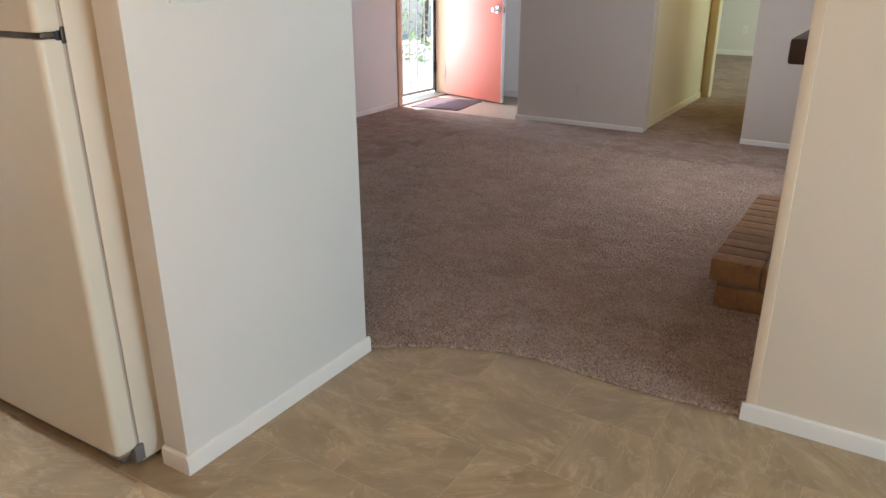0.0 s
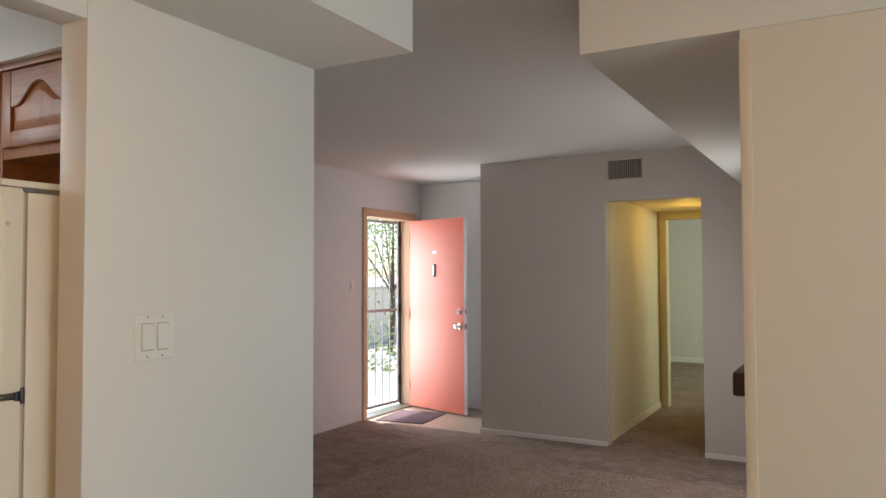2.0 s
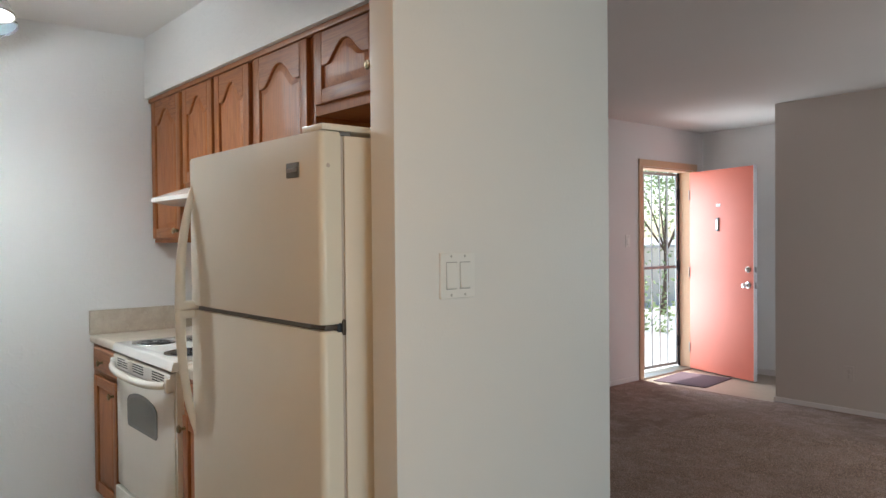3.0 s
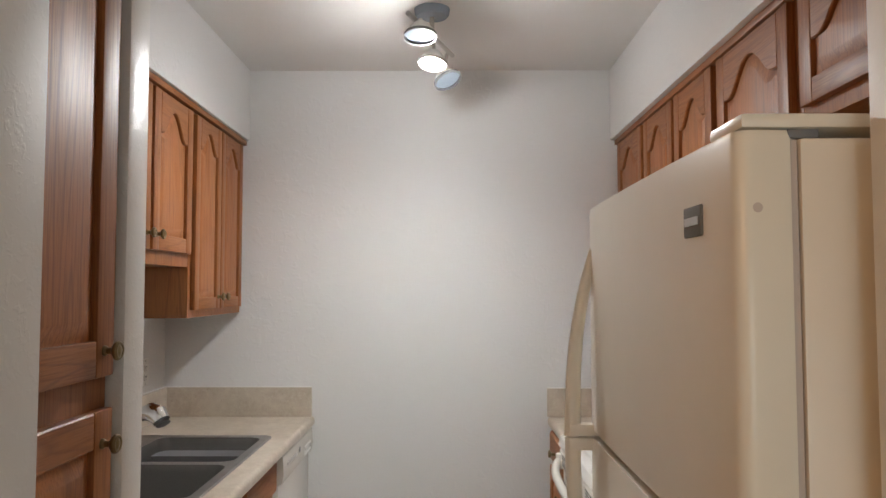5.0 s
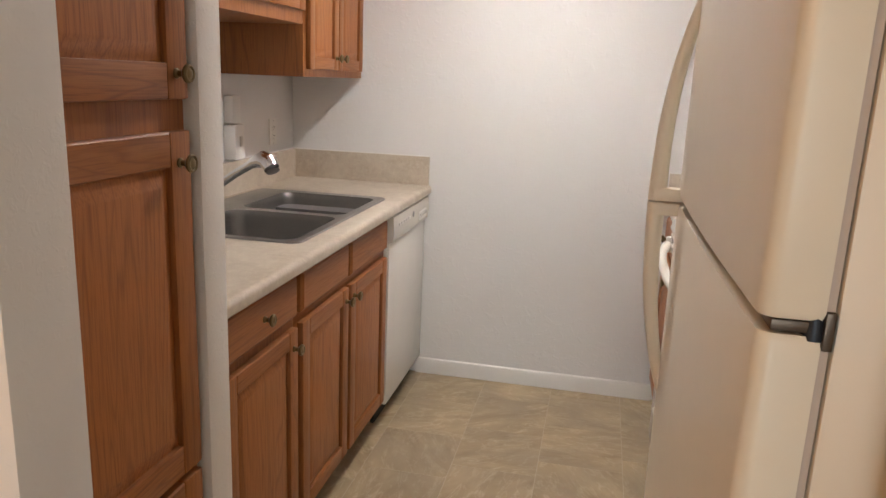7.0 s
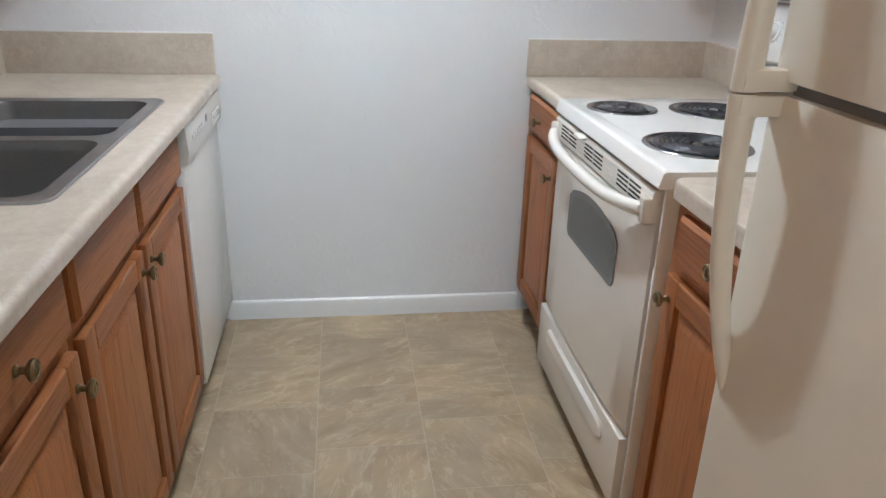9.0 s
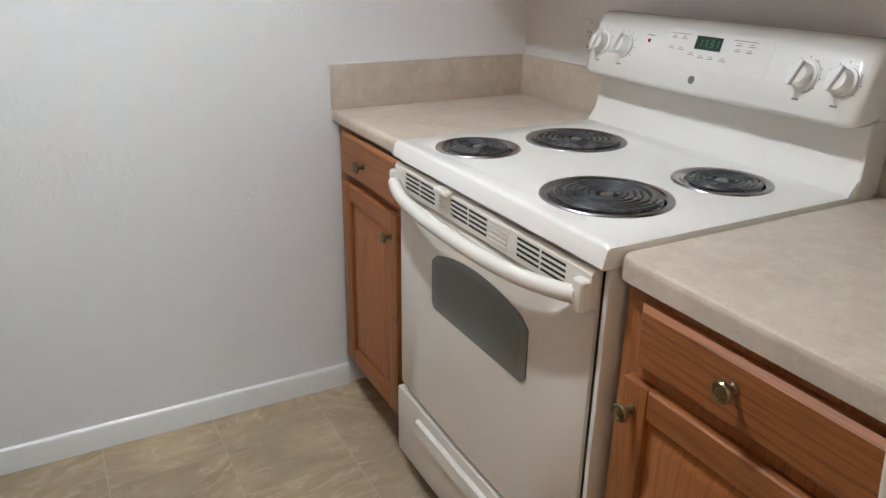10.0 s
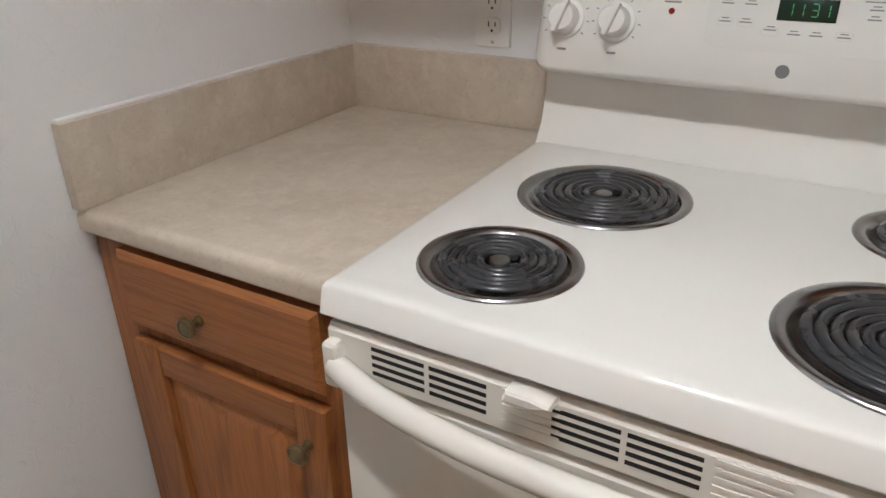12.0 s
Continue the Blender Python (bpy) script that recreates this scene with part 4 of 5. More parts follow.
for a, b in zip(rings, rings[1:]):
    for i in range(len(sec)):
        own.faces.new((a[i], a[(i + 1) % len(sec)], b[(i + 1) % len(sec)], b[i]))
own.faces.new(rings[0])
own.faces.new(rings[-1][::-1])
cp = part("control_panel", own, ENAMEL, c, "white control panel with four knobs and clock", smooth=0.9)
part("panel_bracket", box(RW_ - 0.002, RW_ + 0.003, 0.60, 0.66, 0.92, 1.06, 0.002), PALE_PRINT, c)


def panel_spot(x, z, lift=0.0):
    """A place on the sloping panel face, z measured upright; its normal leans back."""
    y = 0.545 + (0.585 - 0.545) * (z - 1.062) / (1.196 - 1.062)
    n = Vector((0, -0.958, 0.286))
    p = Vector((x, y, z)) + n * lift
    return Matrix.Translation(p) @ pose(0, 0, 0, 90 - 16.6)


for i, (kx, kz) in enumerate(((0.048, 1.131), (0.127, 1.131), (0.627, 1.128), (0.707, 1.128))):
    m = panel_spot(kx, kz)
    k = part("knob", lathe([(0, 0.0), (0.029, 0.0), (0.029, 0.004), (0.0235, 0.006), (0.021, 0.022), (0.019, 0.025), (0, 0.026)], 28, m=m), PLASTIC, cp, "white round burner knob")
    part("knob_grip", merge(None, box(-0.0048, 0.0048, -0.025, 0.025, 0.02, 0.033, 0.003), m @ pose(0, 0, 0, 0, 0, -18)), PLASTIC, k)
    own = bmesh.new()
    for j in range(9):
        a = radians(-35 + j * 31)
        merge(own, box(0.0335, 0.0375, -0.0008, 0.0008, 0.0002, 0.0007), m @ pose(0, 0, 0, 0, 0, math.degrees(a)))
    merge(own, box(-0.007, 0.007, -0.047, -0.0435, 0.0002, 0.0007), m)
    part("dial_marks", own, PRINT, cp)
    if i > 1:
        own = bmesh.new()
        for j in range(16):
            merge(own, box(0.0325, 0.0335, -0.0028, 0.0028, 0.0002, 0.0006), m @ pose(0, 0, 0, 0, 0, -70 + j * 9))
        part("dial_arc", own, PRINT, cp)
part("indicator_lamp", lathe([(0, 0.002), (0.004, 0.0015), (0.0045, 0)], 14, m=panel_spot(0.205, 1.150)), plain("red_lens", (0.22, 0.02, 0.015), 0.2), cp, "dark red indicator lamp")
part("lamp_print", merge(None, box(-0.012, 0.012, -0.0012, 0.0012, 0, 0.0005), panel_spot(0.205, 1.162)), PRINT, cp)
part("touch_panel", merge(None, prism([(x, z) for x, z in rounded(-0.145, 0.145, -0.040, 0.040, 0.018)], 0, 0.0008), panel_spot(0.400, 1.145) @ pose(0, 0, 0.0008, -90)), plain("touch_film", (0.735, 0.72, 0.685), 0.3), cp)
part("clock_display", merge(None, box(-0.036, 0.036, -0.0145, 0.0145, 0.0009, 0.0019, 0.0008), panel_spot(0.381, 1.160)), DISPLAY, cp, "dark clock display")
segs = {"1": "bc", "3": "abgcd"}
SEG = {"a": (0, 0.008, 1), "g": (0, 0, 1), "d": (0, -0.008, 1), "b": (0.004, 0.004, 0), "c": (0.004, -0.004, 0)}
own = bmesh.new()
for i, ch in enumerate("1131"):
    ox = -0.022 + i * 0.0135 + (0.004 if i > 1 else 0)
    for s in segs[ch]:
        x, z, level = SEG[s]
        hx, hz = (0.0032, 0.0006) if level else (0.0006, 0.0030)
        merge(own, box(ox + x - hx, ox + x + hx, z - hz, z + hz, 0.0019, 0.0023), panel_spot(0.381, 1.160))
part("clock_digits", own, GREEN_DIGIT, cp, "faint green clock digits")
for ox, oz in ((-0.125, 0.022), (-0.095, 0.022), (-0.125, -0.002), (-0.098, -0.002), (-0.065, -0.010), (-0.035, -0.014), (-0.008, -0.014), (0.025, -0.014), (0.055, 0.022), (0.088, 0.022), (0.055, 0.010), (0.085, 0.010)):
    part("print_bar", merge(None, box(ox - 0.008, ox + 0.008, oz - 0.0009, oz + 0.0009, 0.0009, 0.0013), panel_spot(0.405, 1.143)), PRINT, cp)
    part("print_bar", merge(None, box(ox - 0.005, ox + 0.005, oz + 0.0035, oz + 0.005, 0.0009, 0.0013), panel_spot(0.405, 1.143)), PRINT, cp)
for ox in (-0.112, 0.070):
    part("print_bar", merge(None, box(ox - 0.03, ox + 0.03, 0.031, 0.0325, 0.0009, 0.0013), panel_spot(0.405, 1.143)), PRINT, cp)
for ox in (-0.125, -0.098, -0.065, 0.025):
    own = bmesh.new()
    outer = rounded(-0.011, 0.011, -0.006, 0.006, 0.005)
    vo = [own.verts.new((x, z, 0.001)) for x, z in outer]
    vi = [own.verts.new((x * 0.9, z * 0.84, 0.001)) for x, z in outer]
    for i in range(len(vo)):
        own.faces.new((vo[i], vo[(i + 1) % len(vo)], vi[(i + 1) % len(vo)], vi[i]))
    part("key_outline", merge(None, own, panel_spot(0.405 + ox, 1.141 if ox < -0.07 else 1.131)), PALE_PRINT, cp)
part("badge", lathe([(0, 0.0016), (0.0080, 0.0014), (0.0090, 0)], 24, m=panel_spot(0.366, 1.083)), GREY, cp, "round grey badge")


# ---- refrigerator ----
FX0, FW = -2.475, 0.815
c = thing("refrigerator", FX0, 1.075, 0, 0, "bisque two-door top-freezer refrigerator", "refrigerator")
part("cabinet", box(0.004, FW - 0.002, 0.075, 0.775, 0.02, 1.650, 0.006), FRIDGE_SIDE, c)
part("gasket", box(0.012, FW - 0.004, 0.0625, 0.073, 0.08, 1.648, 0.002), GASKET, c)
# brown strip paints the shadow between gasket and cabinet flange
part("gasket_channel", box(0.014, FW - 0.014, 0.070, 0.079, 0.08, 1.650), plain("flange_shadow_brown", (0.30, 0.235, 0.17), 0.6), c)


def fridge_door(name, z0, z1):
    """A door with a bowed front and deeply rounded sides."""
    own = bmesh.new()
    r = 0.017
    xs_ = [r * (1 - math.cos(math.pi * k / 14)) for k in range(8)]
    xs_ = xs_ + [r + (FW - 2 * r) * k / 16 for k in range(1, 16)] + [FW - x for x in reversed(xs_)]
    outline = []
    for x in xs_:
        d = min(x, FW - x)
        y = 0.0 if d >= r else r - math.sqrt(max(r * r - (r - d) ** 2, 0))
        outline.append((x, y + 0.006 * (2 * x / FW - 1) ** 2))
    pts = outline + [(FW - 0.001, 0.064), (0.001, 0.064)]
    rings = []
    cx, cy = FW / 2, 0.03
    for z, k in ((z0, 0.994), (z0 + 0.003, 0.998), (z0 + 0.008, 1.0), (z1 - 0.010, 1.0), (z1 - 0.004, 0.997), (z1, 0.992)):
        rings.append([own.verts.new((cx + (x - cx) * k, cy + (y - cy) * (k if k == 1 else k - 0.05), z)) for x, y in pts])
    m = len(pts)
    for a, b in zip(rings, rings[1:]):
        for i in range(m):
            own.faces.new((a[i], a[(i + 1) % m], b[(i + 1) % m], b[i]))
    own.faces.new(rings[0][::-1])
    own.faces.new(rings[-1])
    return part(name, own, FRIDGE, c, smooth=0.9)


fd = fridge_door("freezer_door", 1.192, 1.658)
ld = fridge_door("fresh_food_door", 0.075, 1.176)
part("divider", box(0.03, FW - 0.07, 0.020, 0.075, 1.176, 1.192), GREY, c)


def fridge_handle(parent, z_root, z_tip, x):
    """A long bowed grip: thick at the divider, tapering into the door at its tip."""
    s = 1 if z_tip > z_root else -1
    length = abs(z_tip - z_root)
    path, rad = [], []
    for i in range(21):
        u = i / 20
        y = -0.036 + 0.050 * u ** 2.6
        path.append((x + 0.004 * u, y, z_root + s * length * u))
        rad.append(0.0175 - 0.006 * u)
    h = part("handle", tube(path, rad, 14, flat=0.8), FRIDGE_TRIM, parent, smooth=1.2)
    part("handle_root", box(x - 0.0145, x + 0.0145, -0.046, 0.022, min(z_root, z_root + s * 0.026), max(z_root, z_root + s * 0.026), 0.006), FRIDGE_TRIM, h)
    return h


fridge_handle(fd, 1.1795, 1.570, 0.023)
fridge_handle(ld, 1.1765, 0.78, 0.023)
hinge = part("middle_hinge", box(FW - 0.075, FW - 0.004, 0.018, 0.066, 1.1785, 1.1900, 0.002), HINGE_METAL, c, "bronze middle hinge with dark bracket")
part("hinge_bracket", box(FW - 0.020, FW + 0.0015, 0.064, 0.0735, 1.164, 1.202, 0.002), HINGE_METAL, hinge)
part("hinge_knuckle", tube([(FW - 0.012, 0.058, 1.172), (FW - 0.012, 0.058, 1.196)], [0.012, 0.010], 12), IRON, hinge)
part("hinge_pin", lathe([(0, 0), (0.007, 0), (0.007, 0.018), (0, 0.018)], 12, m=pose(FW - 0.03, 0.03, 1.175)), CHROME, hinge)
top = part("top_hinge_cover", box(FW - 0.10, FW - 0.004, 0.014, 0.34, 1.6605, 1.677, 0.005), FRIDGE_TRIM, c, "bisque plastic hinge cover")
part("top_hinge", box(FW - 0.10, FW - 0.010, 0.066, 0.100, 1.6505, 1.6620, 0.003), GREY, top)
part("hinge_leaf", box(FW - 0.05, FW - 0.012, 0.0645, 0.072, 1.632, 1.660, 0.002), NICKEL, top)
part("nameplate", merge(None, box(-0.031, 0.031, -0.0045, 0.004, -0.019, 0.019, 0.003), pose(FW - 0.126, 0.004, 1.571)), VENT_DARK, fd, "dark metal nameplate with a pale band")
part("nameplate_band", box(FW - 0.150, FW - 0.102, -0.0015, 0.0, 1.566, 1.576), NICKEL, fd)
part("hole_plug", lathe([(0, 0.002), (0.005, 0.0015), (0.006, 0)], 20, m=pose(FW - 0.001, 0.028, 1.575, 90, 0, 88)), GASKET, fd)
part("toe_grille", box(0.03, FW - 0.05, 0.045, 0.075, 0.012, 0.070, 0.004), GREY, c)
bh = part("bottom_hinge", box(FW - 0.06, FW - 0.006, 0.012, 0.07, 0.060, 0.074, 0.003), CHROME, c)
part("hinge_bracket", box(FW - 0.030, FW + 0.004, 0.055, 0.085, 0.028, 0.080, 0.003), GREY, bh)
for x in (0.06, FW - 0.05):
    part("foot", lathe([(0, 0), (0.02, 0), (0.02, 0.012), (0.008, 0.014), (0.008, 0.03)], 14, m=pose(x, 0.12, 0)), GREY, c)


# ---- switches, outlets, vents ----
def switch_plate(name, m, gangs, label, rockers=True, plate=PLASTIC):
    """A cover plate that faces -y before it is moved by m."""
    w = 0.070 + 0.0455 * (gangs - 1)
    c = new(name)
    c.empty_display_size = 0.03
    c.matrix_basis = m
    tagged(c, label, "light switch" if rockers else "outlet")
    part("plate", prism(rounded(-w / 2, w / 2, -0.0575, 0.0575, 0.004), -0.006, 0.0, 0.002), plate, c)
    for g in range(gangs):
        cx = (g - (gangs - 1) / 2) * 0.0455
        for z in (-0.0485, 0.0485):
            part("screw", lathe([(0, 0.0012), (0.003, 0.0008), (0.0034, 0)], 10, m=pose(cx, -0.006, z, 90)), NICKEL, c)
        if rockers:
            part("rocker_frame", prism(rounded(cx - 0.0175, cx + 0.0175, -0.0345, 0.0345, 0.002), -0.0066, -0.002), SWITCH_GAP, c)
            part("rocker", sweep([(-0.0072, -0.0322), (-0.0105, -0.030), (-0.0078, 0.030), (-0.0066, 0.0322), (-0.004, 0.0322), (-0.004, -0.0322)], cx - 0.016, cx + 0.016), PLASTIC, c)
        else:
            for z in (-0.0195, 0.0195):
                s = part("socket", prism(rounded(cx - 0.0165, cx + 0.0165, z - 0.0145, z + 0.0145, 0.008), -0.0085, -0.002, 0.001), plate, c)
                for dx, hh in ((-0.0065, 0.0046), (0.0065, 0.0036)):
                    part("slot", box(cx + dx - 0.0011, cx + dx + 0.0011, -0.0089, -0.008, z + 0.003 - hh, z + 0.003 + hh), BLACK, s)
                part("ground_hole", lathe([(0, 0.0004), (0.0024, 0.0004), (0.0024, 0)], 10, m=pose(cx, -0.0085, z - 0.0085, 90)), BLACK, s)
    return c


switch_plate("light_switch", pose(PX, 1.395, 1.304, 0, 0, 90), 2, "white double rocker switch on painted wall")
switch_plate("light_switch", pose(LX, 5.998, 1.352, 0, 0, 90), 1, "white single light switch beside front door")
switch_plate("wall_outlet", pose(-2.426, LN, 0.318), 1, "wall outlet in the shaded wall colour low on the vent wall", False, VENT_WALL)
switch_plate("wall_outlet", pose(-3.875, KN, 1.112), 1, "white wall outlet above the worktop splash", False)
switch_plate("wall_outlet", pose(-3.975, KS, 1.135, 0, 0, 180), 1, "pale wall outlet above the sink worktop", False)
switch_plate("wall_outlet", pose(-2.25, 12.6, 0.40), 1, "white outlet on the bedroom wall", False)
c = thing("plug_in_timer", -3.585, KS, 1.055, 180, "white plug-in switch box on the sink wall", "outlet box")
part("lower_box", box(-0.04, 0.04, -0.05, 0, 0.0, 0.135, 0.008), PLASTIC, c)
part("upper_box", box(-0.032, 0.032, -0.04, 0, 0.137, 0.245, 0.01), PLASTIC, c)
part("toggle", box(-0.008, 0.008, -0.058, -0.05, 0.05, 0.09, 0.003), PALE_PRINT, c)

c = thing("air_vent", -1.6465, LN, 2.3375, 0, "white ceiling-level air grille with dark slats", "vent")
fr = prism(rounded(-0.165, 0.165, -0.105, 0.105, 0.004), -0.004, 0.0, 0.002)
# dark sheet over the flange stands in for the shade inside the duct
part("backing", box(-0.14, 0.14, -0.0065, -0.0045, -0.078, 0.078), VENT_DARK, c)
part("flange", fr, VENT_WALL, c)
for i in range(18):
    x = -0.1325 + i * 0.0156
    part("slat", merge(None, box(-0.0015, 0.0015, -0.008, 0.004, -0.078, 0.078), pose(x, -0.013, 0, 0, 0, 35)), GASKET, c)
for z in (-0.082, 0.082):
    part("flange_lip", box(-0.145, 0.145, -0.014, -0.004, z - 0.004, z + 0.004, 0.001), VENT_WALL, c)

# ---- baseboards ----
def board(name, x0, y0, x1, y1, h=0.075, t=0.012, label="white painted baseboard", mat=None):
    """A baseboard from one corner to another; it stands to the left of that line."""
    a, b = Vector((x0, y0, 0)), Vector((x1, y1, 0))
    d = (b - a).normalized()
    own = sweep([(0, 0), (t, 0), (t, h - 0.012), (t * 0.8, h - 0.004), (t * 0.4, h), (0, h)], 0, (b - a).length)
    rot = Matrix.Rotation(math.atan2(d.y, d.x), 4, "Z")
    return structure(name, merge(None, own, Matrix.Translation(a) @ rot), mat or TRIM, label)


board("baseboard_kitchen", KX, 1.24, KX, 0.135, 0.075)
board("baseboard_switch", PX, 2.03, PX, 1.1915, 0.058)
board("baseboard_switch_end", PX - 0.0005, 1.203, -1.627, 1.203, 0.058)
board("baseboard_dining_north", 2.6, RW, -0.272, RW, 0.058)
board("baseboard_dining_west", PX, 0.36, PX, -2.95, 0.058)
board("baseboard_living_west", LX, 6.155, LX, 2.03, 0.055, mat=LIVING)
board("baseboard_vent", -1.82, LN, -3.012, LN, 0.05, mat=LIVING)
board("baseboard_vent_right", -0.1, LN, -1.04, LN, 0.05, mat=LIVING)
board("baseboard_entry", -3.0, AN, LX, AN, 0.06, mat=LIVING)
board("baseboard_hall", -1.85, 8.318, -1.85, LN + 0.12, 0.075, mat=HALL)
board("baseboard_bedroom", 0.9, 12.6, -4.2, 12.6, 0.09)
structure("corner_guard", box(-0.2625, -0.232, RW - 0.003, RW + 0.112, 0.06, 2.105, 0.004), plain("tan_edge_paint", (0.70, 0.60, 0.48), 0.4), "tan painted corner strip at the wall end")

# hall doorway casing
bm = box(-1.845, -1.77, 8.312, 8.329, 0, 2.05, 0.003)
box(-1.845, -1.0, 8.312, 8.329, 2.052, 2.115, 0.003, bm=bm)
structure("trim_hall_door", bm, HALL, "casing of the bedroom doorway in the yellow-lit hall paint")
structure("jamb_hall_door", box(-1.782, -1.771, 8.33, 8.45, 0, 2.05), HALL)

# ---- front door ----
bm = box(LX + 0.001, LX + 0.018, DY0 - 0.065, DY0 - 0.002, 0, DZ + 0.065, 0.003)
box(LX + 0.001, LX + 0.018, DY1 + 0.002, DY1 + 0.065, 0, DZ + 0.065, 0.003, bm=bm)
box(LX + 0.002, LX + 0.019, DY0 - 0.065, DY1 + 0.065, DZ + 0.002, DZ + 0.066, 0.003, bm=bm)
structure("trim_front_door", bm, CASING, "tan painted casing around the front door")
bm = box(LX - 0.16, LX, DY0 + 0.001, DY0 + 0.014, 0, DZ - 0.001)
box(LX - 0.16, LX, DY1 - 0.014, DY1 - 0.001, 0, DZ - 0.001, bm=bm)
box(LX - 0.16, LX, DY0 + 0.014, DY1 - 0.014, DZ - 0.014, DZ - 0.001, bm=bm)
structure("jamb_front_door", bm, CASING, "tan painted door jamb")
structure("threshold", box(LX - 0.17, LX + 0.01, DY0 + 0.015, DY1 - 0.015, -0.006, 0.018, 0.005), NICKEL, "worn aluminium door threshold")

LEAF_TURN = -16.5
c = thing("front_door", LX + 0.012, DY1 - 0.018, 0.018, LEAF_TURN, "coral-red painted front door standing open", "door")
LW, LH = 0.845, 2.035
part("leaf", box(0.004, LW - 0.003, -0.043, -0.001, 0, LH, 0.002), DOOR_PAINT, c)
part("edge_strip", box(LW - 0.003, LW, -0.044, 0.0, 0, LH, 0.001), DOOR_EDGE, c, "white unpainted door edge")
part("back_face", box(0.004, LW - 0.003, -0.001, 0.001, 0.0, LH), DOOR_EDGE, c)
for z in (0.22, 1.0, 1.8):
    part("hinge", tube([(0.0, -0.046, z - 0.05), (0.0, -0.046, z + 0.05)], 0.007, 10), NICKEL, c)
k = part("lockset", lathe([(0, 0), (0.033, 0), (0.033, 0.006), (0.014, 0.012), (0.012, 0.03), (0.024, 0.04), (0.028, 0.052), (0.024, 0.064), (0, 0.068)], 24, m=pose(LW - 0.065, -0.043, 0.905, 90)), CHROME, c, "chrome round door knob")
part("latch_plate", box(LW - 0.0005, LW + 0.002, -0.034, -0.010, 0.875, 0.935), CHROME, k)
d = part("deadbolt", lathe([(0, 0), (0.031, 0), (0.030, 0.01), (0.026, 0.014), (0, 0.014)], 24, m=pose(LW - 0.065, -0.043, 1.055, 90)), NICKEL, c, "metal deadbolt")
part("thumb_turn", box(LW - 0.069, LW - 0.061, -0.075, -0.055, 1.038, 1.072, 0.002), NICKEL, d)
part("bolt_plate", box(LW - 0.0005, LW + 0.002, -0.034, -0.010, 1.03, 1.08), CHROME, d)
part("knocker", prism(rounded(0.375, 0.415, 1.42, 1.555, 0.006), -0.056, -0.043, 0.003), GREY, c, "dark metal door knocker with viewer")
part("knocker_face", prism(rounded(0.385, 0.405, 1.44, 1.535, 0.004), -0.0585, -0.056, 0.001), NICKEL, c)
part("viewer_cover", prism(rounded(0.372, 0.430, 1.665, 1.695, 0.003), -0.046, -0.043, 0.001), PALE_PRINT, c)

# barred security door, swung open outward
c = thing("security_door", LX - 0.165, DY1 - 0.03, 0.035, 266, "closed iron security door, its bars greyed to carry outdoor glare", "gate")
GW, GH = 0.84, 2.02
part("hinge_stile", box(0.0, 0.024, -0.01, 0.01, 0, GH, 0.002), GATE_GLARE, c)
part("lock_stile", box(GW - 0.03, GW, -0.014, 0.014, 0, GH, 0.002), GATE_GLARE, c)
for z in (0.0, 1.02, GH - 0.03):
    part("crossbar", box(0.035, GW - 0.03, -0.012, 0.012, z, z + 0.03, 0.002), GATE_GLARE, c)
for i in range(5):
    x = 0.035 + (GW - 0.065) * (i + 1) / 6
    part("bar", box(x - 0.005, x + 0.005, -0.005, 0.005, 0.03, GH - 0.03), GATE_GLARE, c)
part("lock_box", box(GW - 0.09, GW - 0.03, -0.02, 0.02, 0.93, 1.08, 0.004), IRON, c)
for z in (0.25, 1.05, 1.8):
    part("hinge", tube([(-0.002, 0.012, z - 0.055), (-0.002, 0.012, z + 0.055)], 0.017, 10), IRON, c)
structure("gate_post", box(LX - 0.16, LX - 0.145, DY1 - 0.026, DY1 - 0.0145, 0.0, DZ - 0.016), IRON, "black iron frame of the security door")

own = box(-0.26, 0.26, -0.30, 0.30, 0.0, 0.007, 0.003)
solo("door_mat", own, MAT_FIBRE, "dark purple-brown fibre door mat on entry floor", "door mat", at=(-3.97, 6.58, 0.0025, 0, 0, 6))

# ---- hearth and mantel ----
c = thing("fireplace_hearth", 0, 0, 0, 0, "raised orange-brown brick hearth on the carpet", "hearth")
part("mortar_core", box(-0.530, -0.10, 3.075, 4.12, 0.0, 0.205), MORTAR, c)
base = mesh_of(box(-0.097, 0.097, -0.045, 0.045, -0.047, 0.047, 0.006), "brick", BRICK)


def brick(x, y, z, rz, sx=1.0, sy=1.0, sz=1.0):
    ob = new("brick", base)
    ob.parent = c
    ob.matrix_basis = pose(x + random.uniform(-.002, .002), y + random.uniform(-.002, .002), z, 0, 0, rz + random.uniform(-.8, .8)) @ Matrix.Diagonal((sx, sy, sz, 1))


for i in range(11):
    for k in range(2):
        brick(-0.463 + k * 0.203, 3.095 + i * 0.0975, 0.172 + random.uniform(-.002, .002), 0)
for i in range(5):
    brick(-0.488, 3.150 + i * 0.207, 0.060, 90)
for k in range(2):
    brick(-0.430 + k * 0.207, 3.110, 0.060, 0)
c = thing("mantel_shelf", 0, 0, 0, 0, "dark stained wooden mantel beam", "mantel")
part("beam", box(-0.412, -0.10, 3.16, 4.10, 0.985, 1.078, 0.012), DARK_WOOD, c)
for y in (3.26, 3.98):
    part("corbel", prism([(0, 0), (0.16, 0.14), (0.16, 0.16), (0.0, 0.16)], 0, 0.07), DARK_WOOD, c).matrix_basis = pose(-0.10, y, 0.824, 0, 0, 0) @ Matrix.Scale(-1, 4, (1, 0, 0))

